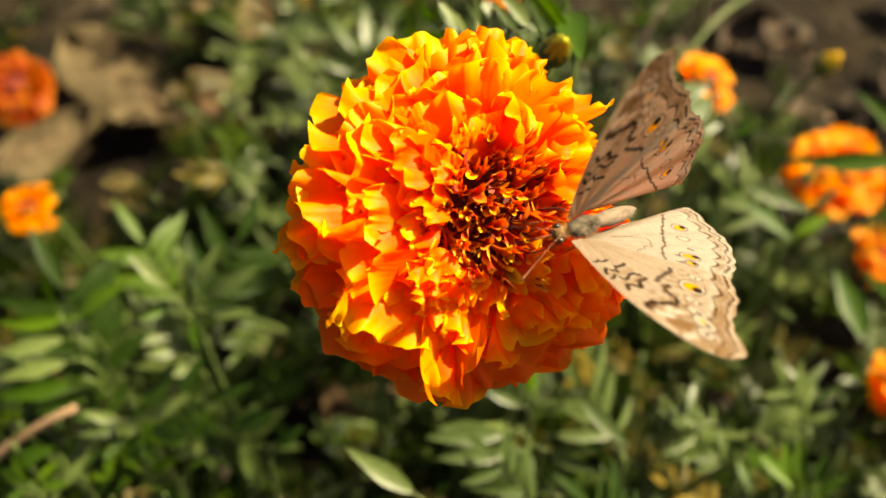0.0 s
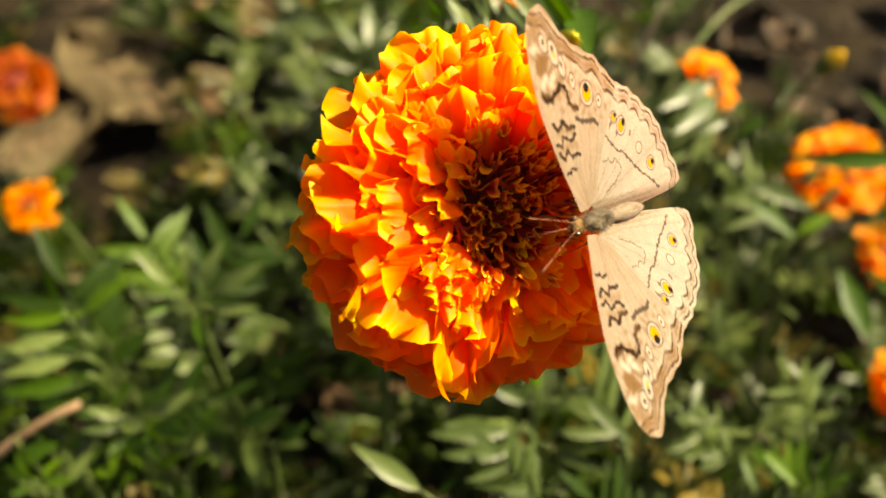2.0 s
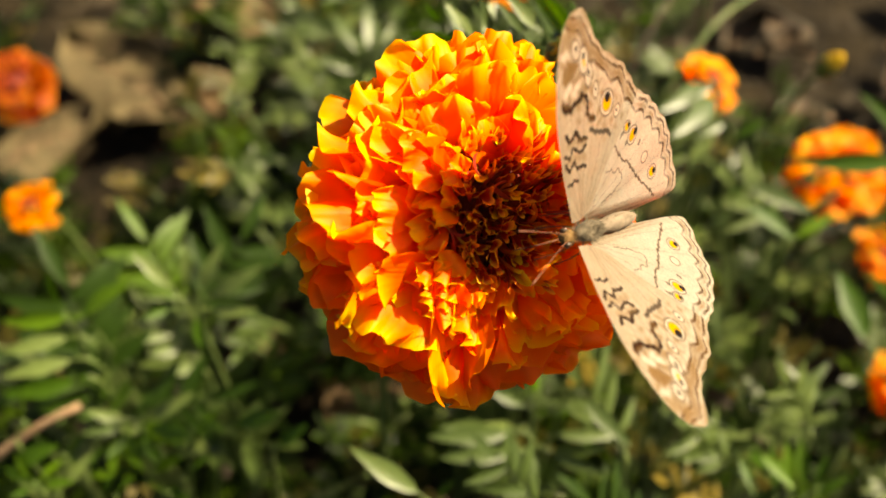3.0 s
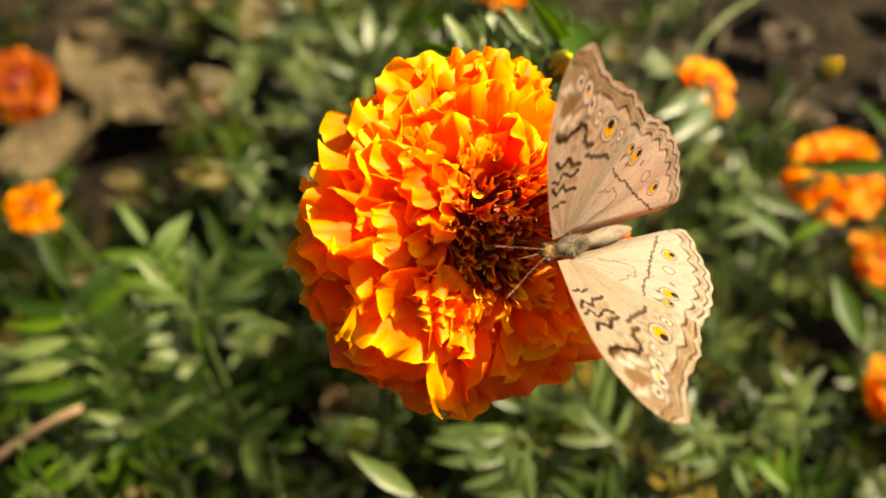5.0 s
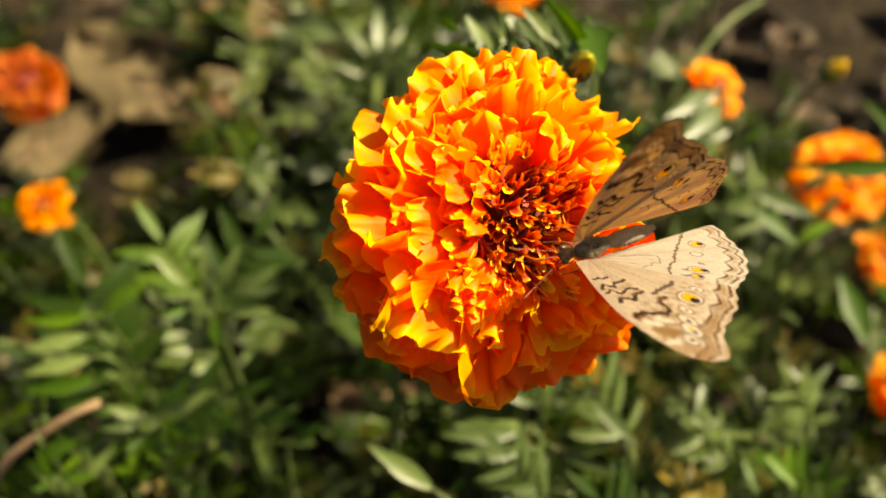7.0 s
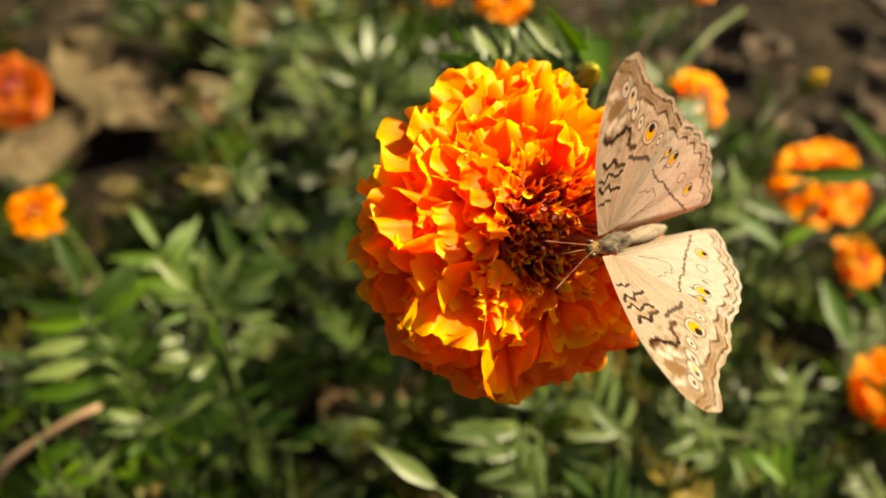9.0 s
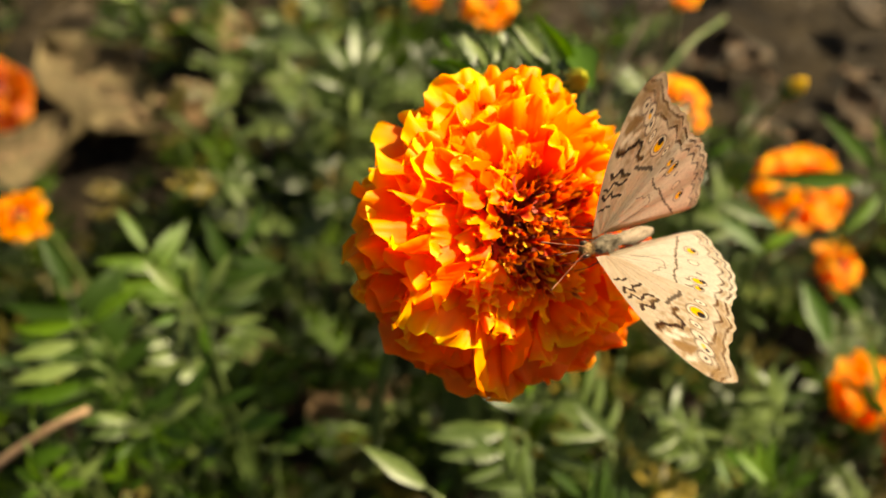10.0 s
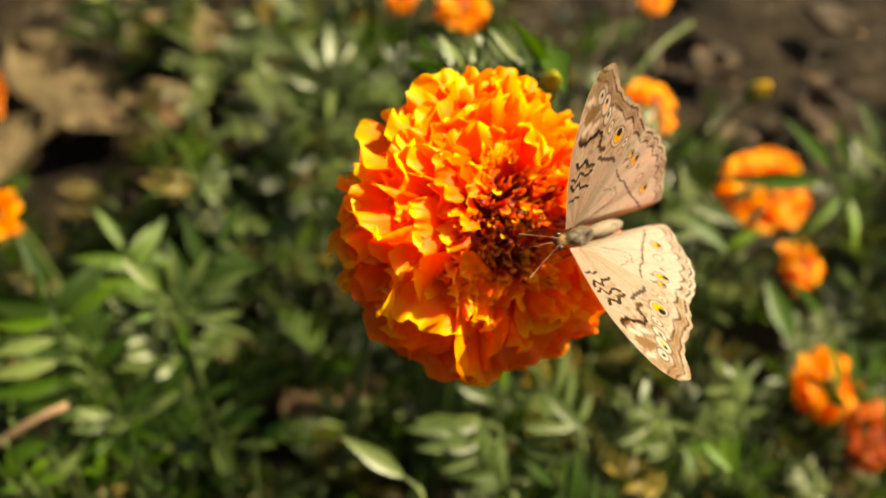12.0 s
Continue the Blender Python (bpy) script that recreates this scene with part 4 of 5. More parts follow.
spray((-0.135, 0.04, -0.01), (((-0.1313, 0.0324, 0.2046), (-0.1403, 0.0363, 0.2086), 2), ((-0.1315, 0.0329, 0.2035), (-0.1383, 0.0411, 0.2075), 2),
       ((-0.1325, 0.0342, 0.2007), (-0.1245, 0.0401, 0.2047), 2), ((-0.1276, 0.0295, 0.2094), (-0.1151, 0.0288, 0.2134), 2),
       ((-0.1337, 0.0338, 0.1991), (-0.1378, 0.0285, 0.2031), 2), ((-0.1160, 0.0361, 0.2050), (-0.1216, 0.0413, 0.2090), 2),
       ((-0.1135, 0.0338, 0.2098), (-0.1078, 0.0399, 0.2138), 2), ((-0.1173, 0.0377, 0.2000), (-0.1071, 0.0354, 0.2040), 2),
       ((-0.1038, 0.0278, 0.2057), (-0.0975, 0.0320, 0.2097), 2), ((-0.1244, 0.0417, 0.2064), (-0.1314, 0.0456, 0.2104), 2),
       ((-0.1273, 0.0451, 0.1995), (-0.1237, 0.0504, 0.2035), 2), ((-0.1424, 0.0479, 0.2035), (-0.1365, 0.0528, 0.2075), 2),
       ((-0.0867, 0.0282, 0.2074), (-0.0928, 0.0304, 0.2114), 2), ((-0.0835, 0.0352, 0.2044), (-0.0758, 0.0396, 0.2084), 2)),
      "sunlit yellow-green marigold leaflets near the ground")

spray((0.225, 0.11, -0.01), (((0.2090, 0.1000, 0.1320), (0.2030, 0.1240, 0.1520), False), ((0.2170, 0.1010, 0.1320), (0.2150, 0.1260, 0.1500), False),
       ((0.2260, 0.1000, 0.1310), (0.2270, 0.1230, 0.1480), False), ((0.2140, 0.0980, 0.1300), (0.1960, 0.1050, 0.1420), 2),
       ((0.2300, 0.0900, 0.1240), (0.2350, 0.1080, 0.1380), False)),
      "upright narrow green leaflets partly hiding two blooms")
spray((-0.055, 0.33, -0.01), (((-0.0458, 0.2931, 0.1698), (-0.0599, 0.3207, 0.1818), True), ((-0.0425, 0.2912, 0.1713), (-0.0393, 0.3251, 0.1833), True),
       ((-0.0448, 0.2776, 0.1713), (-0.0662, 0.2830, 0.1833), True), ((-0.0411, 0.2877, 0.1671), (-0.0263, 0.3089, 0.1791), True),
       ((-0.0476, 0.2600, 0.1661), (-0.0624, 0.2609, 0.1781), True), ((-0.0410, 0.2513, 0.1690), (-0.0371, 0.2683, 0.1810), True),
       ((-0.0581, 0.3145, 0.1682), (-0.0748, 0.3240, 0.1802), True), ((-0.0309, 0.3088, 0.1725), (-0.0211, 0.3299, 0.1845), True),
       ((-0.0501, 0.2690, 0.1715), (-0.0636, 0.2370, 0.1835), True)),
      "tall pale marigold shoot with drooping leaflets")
spray((0.015, 0.105, -0.01), (((0.0038, 0.0769, 0.3408), (0.0003, 0.0864, 0.3448), True), ((0.0078, 0.0807, 0.3405), (0.0120, 0.0878, 0.3445), True),
       ((0.0149, 0.0766, 0.3413), (0.0167, 0.0825, 0.3453), True), ((0.0203, 0.1026, 0.3372), (0.0229, 0.0789, 0.3412), True),
       ((-0.0035, 0.0765, 0.3395), (0.0029, 0.0802, 0.3435), 2), ((0.0114, 0.0864, 0.3373), (0.0065, 0.0936, 0.3413), True),
       ((0.0289, 0.0902, 0.3432), (0.0296, 0.0643, 0.3472), 2), ((0.0200, 0.0812, 0.3365), (0.0263, 0.0832, 0.3405), 2),
       ((-0.0016, 0.0830, 0.3426), (-0.0053, 0.0851, 0.3466), 2)),
      "cluster of grey-green leaflets above the bloom")


# ---- dry leaves, twigs ----
def dry_leaf(place, size, turn, tip, seed, mat, label, roll=0.5):
    r = random.Random(seed)
    p1 = r.uniform(0, 6)

    def at(u, v):
        w = size * 0.36 * math.sin(math.pi * min(1, max(0.02, v)) ** 0.85) * (1 + 0.12 * math.sin(9 * v + p1))
        z = roll * size * 0.35 * u * u * (0.4 + v) + 0.05 * size * math.sin(5 * v + 3 * u + p1) + 0.04 * size * noise.noise(Vector((u * 3, v * 5, seed)))
        return (u * w, size * (v - 0.5), z + size * roll * 0.35 * (v - 0.5) ** 2)

    ob = empty("dry_leaf", pose(*place, tip, 0, turn), label, "leaf", "dry leaves")
    vs, fs = sheet(10, 14, at)
    blade = mesh_object("blade", vs, fs, mat, ob)
    blade.modifiers.new("thick", "SOLIDIFY").thickness = 0.0006
    rib = [Vector(at(0, k / 14)) + Vector((0, 0, 0.0004)) for k in range(15)]
    vs, fs = tube([rib[0] - Vector((0, size * 0.15, -0.002))] + rib, [0.0012 - 0.00006 * k for k in range(16)], 6)
    mesh_object("midrib", vs, fs, TWIG, ob, "raised brown midrib and stalk")
    for k in range(3, 12, 2):
        for side in (-1, 1):
            pts = [Vector(at(side * u * 0.85, min(0.98, k / 14 + 0.12 * u))) + Vector((0, 0, 0.0004)) for u in (0, 0.35, 0.7, 1)]
            vs, fs = tube(pts, [0.0006, 0.0005, 0.0004, 0.0002], 4)
            mesh_object("vein", vs, fs, TWIG, ob)
    return ob


dry_leaf((-0.269, 0.474, 0.018), 0.125, 52, 8, 1, DRY, "large tan dry leaf lying on the soil", 0.08)
dry_leaf((-0.298, 0.385, 0.018), 0.092, -60, 8, 2, DRY, "broad pale dry leaf lying on the soil", 0.25)
dry_leaf((-0.167, 0.398, 0.040), 0.054, 70, 25, 3, DRY_BROWN, "curled brown dry leaf caught among stems", 1.0)
dry_leaf((-0.180, 0.540, 0.014), 0.080, 110, 15, 5, DRY_BROWN, "brown curled dry leaf on the soil", 0.6)
dry_leaf((-0.235, 0.430, 0.012), 0.07, 150, 8, 6, DRY, "small tan dry leaf on the soil", 0.4)

dry_leaf((-0.057, 0.172, 0.012), 0.050, 40, 10, 20, DRY_BROWN, "brown withered leaf on the soil under the plants", 0.5)
dry_leaf((-0.098, 0.205, 0.012), 0.040, 110, 10, 21, DRY_BROWN, "brown withered leaf on the soil under the plants", 0.5)
dry_leaf((-0.023, 0.184, 0.012), 0.035, 180, 10, 22, DRY_BROWN, "brown withered leaf on the soil under the plants", 0.5)

r_dry = random.Random(31)
for _ in range(14):
    spot = (r_dry.uniform(0.16, 0.46), r_dry.uniform(0.42, 0.70), 0.010)
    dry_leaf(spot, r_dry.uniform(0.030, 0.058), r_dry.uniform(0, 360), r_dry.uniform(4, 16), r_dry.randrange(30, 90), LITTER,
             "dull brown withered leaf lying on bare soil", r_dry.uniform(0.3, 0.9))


def litter():
    """Bits of straw and dead leaf strewn over the soil."""
    r = random.Random(77)
    verts, faces = [], []
    for _ in range(900):
        x, y = r.uniform(-0.5, 0.5), r.uniform(-0.15, 0.75)
        L, w, az = r.uniform(0.008, 0.035), r.uniform(0.0006, 0.0035), r.uniform(0, 6.28)
        d = Vector((math.cos(az), math.sin(az), r.uniform(-0.15, 0.15)))
        n = Vector((-d.y, d.x, r.uniform(-0.5, 0.5))).normalized()
        o = len(verts)
        for k in range(4):
            f = k / 3 - 0.5
            c = Vector((x, y, 0.001 + r.uniform(0, 0.006))) + d * L * f + Vector((0, 0, 0.2 * L * (0.25 - f * f)))
            ww = w * (1 - 1.6 * abs(f)) + 0.0003
            verts += [c - n * ww, c + n * ww]
        faces += [(o + 2 * k, o + 2 * k + 1, o + 2 * k + 3, o + 2 * k + 2) for k in range(3)]
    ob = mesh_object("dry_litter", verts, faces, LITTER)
    tagged(ob, "bits of straw and dead leaf strewn on soil", "litter", kind="stuff")


litter()


def twig(points, r0, r1, label, mat=TWIG):
    pts = bezier(*points, 16)
    pts = [p + Vector((0, 0, 0.0012 * noise.noise(p * 60))) for p in pts]
    vs, fs = tube(pts, [r0 + (r1 - r0) * i / 16 for i in range(17)], 8)
    tagged(mesh_object("twig", vs, fs, mat), label, "twig", "twigs")


twig(((-0.20, 0.03, 0.0), (-0.19, 0.035, 0.18), (-0.160, 0.045, 0.196), (-0.1228, 0.0585, 0.2075)), 0.0020, 0.0013, "thin dry brown twig reaching out of the leaves")
twig(((0.06, 0.22, 0.0), (0.07, 0.23, 0.18), (0.10, 0.27, 0.216), (0.128, 0.31, 0.214)), 0.0018, 0.0010, "dark thin twig above the foliage", DARK_TWIG)
twig(((0.09, 0.23, 0.0), (0.09, 0.23, 0.2), (0.12, 0.262, 0.214), (0.165, 0.31, 0.202)), 0.0016, 0.0010, "green bare stem leaning over the soil", STEM)


# ---- butterfly ----
def spline(points, n):
    """A closed-ended smooth curve through points, n samples."""
    p = np.array(points, float)
    t = np.concatenate([[0], np.cumsum(np.linalg.norm(np.diff(p, axis=0), axis=1))])
    ext = np.vstack([2 * p[0] - p[1], p, 2 * p[-1] - p[-2]])
    out = []
    for s in np.linspace(0, t[-1], n):
        i = min(len(p) - 2, int(np.searchsorted(t, s, "right")) - 1)
        f = (s - t[i]) / (t[i + 1] - t[i])
        a, b, c, d = ext[i], ext[i + 1], ext[i + 2], ext[i + 3]
        out.append(0.5 * (2 * b + (c - a) * f + (2 * a - 5 * b + 4 * c - d) * f * f + (3 * b - a - 3 * c + d) * f ** 3))
    return np.array(out)


def line_dist(a, s, pts):
    """Distance of points (a, s) to a broken line, in millimetres."""
    best = np.full(a.shape, 1e9)
    for (x0, y0), (x1, y1) in zip(pts[:-1], pts[1:]):
        dx, dy = x1 - x0, y1 - y0
        f = np.clip(((a - x0) * dx + (s - y0) * dy) / (dx * dx + dy * dy), 0, 1)
        best = np.minimum(best, np.hypot(a - x0 - f * dx, s - y0 - f * dy))
    return best


def tint(col, mask, value):
    return col + (np.array(value) - col) * np.clip(mask, 0, 1)[..., None]


def ridge(d, width, soft=0.12):
    return np.clip((width - d) / soft + 0.5, 0, 1)


CREAM, TAN, BROWN, DARK = (0.410, 0.380, 0.310), (0.250, 0.152, 0.066), (0.092, 0.038, 0.009), (0.024, 0.007, 0.002)
PEACH = (0.380, 0.315, 0.235)
OCHRE = (0.20, 0.108, 0.038)
PALE_RING, GOLD, PUPIL = (0.460, 0.420, 0.340), (0.62, 0.32, 0.010), (0.02, 0.012, 0.012)


def eyespot(col, a, s, x, y, size, dx=0.0, dy=0.0, long=1.0, gold=True):
    """Rings round a golden spot with a dark pupil set towards the wing's edge; it is drawn out along the wing's rays."""
    ux, uy = x - 6.0, y
    n = math.hypot(ux, uy)
    ux, uy = ux / n, uy / n

    def far(px, py):
        p = (a - px) * ux + (s - py) * uy
        q = (s - py) * ux - (a - px) * uy
        return np.hypot(p / long, q)

    d = far(x, y)
    col = tint(col, ridge(d, size * 1.5, 0.3) * 0.8, PALE_RING)
    col = tint(col, ridge(abs(d - size * 1.55), 0.09, 0.16) * 0.75, BROWN)
    if gold:
        col = tint(col, ridge(abs(d - size), 0.07, 0.12) * 0.8, BROWN)
        col = tint(col, ridge(d, size * 0.95), GOLD)
    return tint(col, ridge(far(x + dx, y + dy), size * (0.62 if gold else 0.42), 0.18), PUPIL if gold else DARK)


def stroke(col, a, s, pts, width, value, strength=1.0, soft=0.16):
    return tint(col, ridge(line_dist(a, s, pts), width, soft) * strength, value)


def wing_colors(a, s, edge, front):
    """Scale colours at a (along the body) and s (out from it), with the distance to the outer edge, all in millimetres."""
    a0, s0 = a, s
    a, s = (a + 0.10 * np.sin(s * 2.7 + 1.0) + 0.09 * np.sin(s * 6.3 + a * 3.1),
            s + 0.09 * np.sin(a * 3.1) + 0.08 * np.sin(a * 7.1 - s * 2.7))
    w1 = np.sin(a * 1.3 + s * 0.7) * np.sin(s * 1.1 - a * 0.6)
    w2 = np.sin(a * 4.1 + 1.3 * np.sin(s * 2.2)) * np.sin(s * 3.7 + 1.1 * np.sin(a * 2.9))
    col = np.zeros(a.shape + (3,)) + (PEACH if front else CREAM)
    reach = np.hypot(a - 6, s)
    ang = np.arctan2(a - 6, s)
    hair = np.sin(ang * 90 + 2 * np.sin(reach * 1.3)) * np.sin(ang * 57 + 1.0 + np.sin(reach * 0.9))
    col = tint(col, 0.34 * np.clip(1 - reach / 15, 0, 1) * (1 + 0.5 * hair) + 0.07 * w1 + 0.05 * w2, TAN)
    for v in ((-1.45, -1.22, -0.98, -0.76, -0.55) if not front else (-0.42, -0.22, -0.02, 0.15, 0.26, 0.33)):
        col = tint(col, ridge(abs(ang - v) * reach, 0.05, 0.14) * 0.35, BROWN)
    # wavy lines along the outer edge, one bow between each two veins
    lap = np.arctan2(a0 + 2, s0 + 2) * 16
    bow = np.abs(np.sin(lap))
    wav = edge + 0.50 * bow - 0.1 + 0.10 * w2
    heavy = 1.1 if front else 0.9
    fleck = 0.45 + 0.30 * w2 + 0.20 * w1 + 0.65 * bow
    col = tint(col, ridge(wav, 0.45, 0.25) * 0.55 * fleck, TAN)
    col = tint(col, ridge(abs(wav - 1.15), 0.20, 0.25) * 0.9 * heavy * fleck, BROWN)
    col = tint(col, ridge(abs(wav - 2.0), 0.35, 0.5) * 0.6 * heavy * fleck, TAN)
    deep = edge + 0.85 * bow
    col = tint(col, ridge(abs(deep - 3.05), 0.25, 0.25) * 0.9 * heavy * fleck, BROWN)
    col = tint(col, ridge(abs(deep - 3.65), 0.40, 0.4) * 0.4, PALE_RING)
    if front:
        tip = np.clip((s - 13 + 0.3 * (a - 6)) / 9, 0, 1)
        w3 = np.sin(a * 2.3 + 1.7 * np.sin(s * 1.3)) * np.sin(s * 1.9 + 1.2 * np.sin(a * 1.7))
        col = tint(col, tip * (0.18 + 0.28 * w3), OCHRE)
        cloud = np.clip((s - 10) / 4, 0, 1) * np.clip((4.5 - np.abs(edge - 7.5)) / 2, 0, 1)
        col = tint(col, cloud * np.clip(0.15 + 0.55 * w3, 0, 1), TAN)
        col = tint(col, 0.5 * ridge(abs(deep - 2.2), 0.55, 0.5) * tip, OCHRE)
        col = tint(col, 0.30 * np.clip((a - 8.5) / 4, 0, 1) * np.clip(1 - s / 22, 0, 1), TAN)
        # bars across the cell
        for pts, wd in ((((10.2, 5.8), (9.5, 5.7), (9.0, 6.5), (7.9, 6.1)), 0.20),
                        (((11.4, 8.5), (10.5, 7.7), (9.4, 8.8), (8.4, 7.9), (6.7, 8.2)), 0.27),
                        (((11.9, 9.6), (10.8, 9.4), (10.1, 10.6), (7.9, 10.0), (7.2, 10.9)), 0.25),
                        (((12.1, 12.3), (11.3, 11.5), (10.2, 12.0), (9.5, 12.6), (8.7, 11.7), (7.4, 11.7)), 0.36)):
            col = stroke(col, a, s, pts, wd, DARK, 0.95)
        for pts in (((10.9, 8.9), (9.2, 9.5), (7.2, 9.3)), ((11.2, 10.9), (9.4, 11.4), (7.6, 11.2))):
            col = stroke(col, a, s, pts, 0.45, TAN, 0.45, 0.6)
        # dark broken band beyond the cell
        col = stroke(col, a, s, ((13.3, 16.2), (12.5, 16.0), (11.2, 15.6)), 0.55, BROWN, 0.9, 0.5)
        col = stroke(col, a, s, ((13.0, 15.8), (12.2, 15.4), (10.9, 15.5), (10.5, 16.3)), 0.34, DARK, 0.95, 0.3)
        col = stroke(col, a, s, ((10.5, 16.3), (9.6, 16.5), (8.9, 17.6), (8.0, 17.1)), 0.32, DARK, 0.95, 0.25)
        col = stroke(col, a, s, ((8.0, 17.1), (7.7, 16.2), (7.4, 14.9), (6.6, 14.4), (5.4, 14.1)), 0.30, DARK, 0.9, 0.25)
        col = stroke(col, a, s, ((7.5, 15.0), (6.7, 14.3), (5.9, 14.2)), 0.50, BROWN, 0.7, 0.4)
        col = stroke(col, a, s, ((6.3, 12.9), (5.1, 12.4), (4.4, 12.5), (3.6, 12.2), (2.3, 12.5), (1.3, 11.7)), 0.34, DARK, 0.8, 0.3)
        col = stroke(col, a, s, ((12.4, 17.6), (11.6, 18.3)), 0.55, PALE_RING, 0.9, 0.5)
        col = stroke(col, a, s, ((10.4, 17.7), (10.0, 18.6)), 0.55, PALE_RING, 0.9, 0.5)
        # ochre patch behind the tip, pale bar outside it
        col = stroke(col, a, s, ((12.7, 19.4), (12.2, 20.7)), 0.85, OCHRE, 0.9, 0.5)
        col = stroke(col, a, s, ((11.6, 19.6), (11.1, 20.9)), 0.70, OCHRE, 0.8, 0.5)
        col = stroke(col, a, s, ((13.6, 21.9), (12.6, 22.4)), 0.50, PALE_RING, 0.8, 0.5)
        col = stroke(col, a, s, ((13.2, 24.0), (11.6, 25.0)), 0.75, TAN, 0.75, 0.8)
        col = stroke(col, a, s, ((9.2, 18.6), (8.2, 18.0)), 0.4, TAN, 0.5, 0.4)
        # row of eyespots
        col = eyespot(col, a0, s0, 2.7, 16.1, 0.92, -0.05, 0.75, 1.25)
        col = eyespot(col, a0, s0, -0.1, 14.9, 0.52, 0.1, 0.1, 1.2, False)
        col = eyespot(col, a0, s0, 5.7, 17.9, 0.48, 0.0, 0.1, 1.5, False)
        col = eyespot(col, a0, s0, 7.9, 19.9, 0.55, 0.0, 0.2, 1.9, False)
        col = eyespot(col, a0, s0, 9.2, 21.7, 0.62, 0.1, 0.5, 1.9, False)
        col = stroke(col, a0, s0, ((9.0, 21.2), (9.2, 21.6)), 0.26, GOLD, 0.9)
        col = eyespot(col, a0, s0, 10.9, 22.9, 0.50, 0.0, 0.2, 1.7, False)
    else:
        fold = np.clip((1.9 - s) / 2.2, 0, 1) * np.clip((a + 16) / 6, 0, 1)
        col = tint(col, fold * (0.45 + 0.25 * np.sin(s * 7.0 + 0.3 * a)), TAN)
        col = stroke(col, a, s, ((-0.5, 10.2), (-1.0, 9.4), (-2.1, 8.6), (-3.4, 7.7), (-4.8, 7.2), (-6.1, 6.2), (-8.0, 4.8),
                                 (-10.1, 3.6), (-12.4, 2.1), (-14.4, 1.0)), 0.17, BROWN, 0.9, 0.2)
        col = stroke(col, a, s, ((1.3, 6.5), (-0.4, 6.6), (-1.5, 6.1), (-2.4, 6.6), (-3.5, 5.6), (-3.2, 4.4), (-1.6, 3.3), (1.2, 2.2)), 0.11, BROWN, 0.6)
        col = stroke(col, a, s, ((1.4, 11.6), (0.4, 11.1), (-0.5, 10.2)), 0.28, BROWN, 0.7, 0.3)
        for x, y in ((-3.5, 9.9), (-2.0, 11.1), (-7.3, 9.6)):
            col = stroke(col, a, s, ((x, y), (x - 0.4, y + 0.5)), 0.22, BROWN, 0.75, 0.25)
        col = eyespot(col, a0, s0, -12.7, 4.95, 0.72, -0.62, 0.12, 1.15)
        col = eyespot(col, a0, s0, -5.3, 11.1, 0.84, -0.80, 0.45, 1.15)
        col = eyespot(col, a0, s0, -3.4, 12.4, 0.50, -0.40, 0.25, 1.2)
        col = eyespot(col, a0, s0, -9.4, 7.5, 0.55, 0, 0, 1.1, False)
        col = tint(col, ridge(np.hypot(a0 + 9.4, s0 - 7.5), 0.30, 0.2), PALE_RING)
    w4 = np.sin(a * 13.1 + 2.1 * np.sin(s * 5.3)) * np.sin(s * 11.7 + 1.9 * np.sin(a * 6.1))
    col = tint(col, np.clip(w4 - 0.5, 0, 1) * 0.45, BROWN)
    return col * (1 + 0.05 * w2 + 0.03 * hair)[..., None]


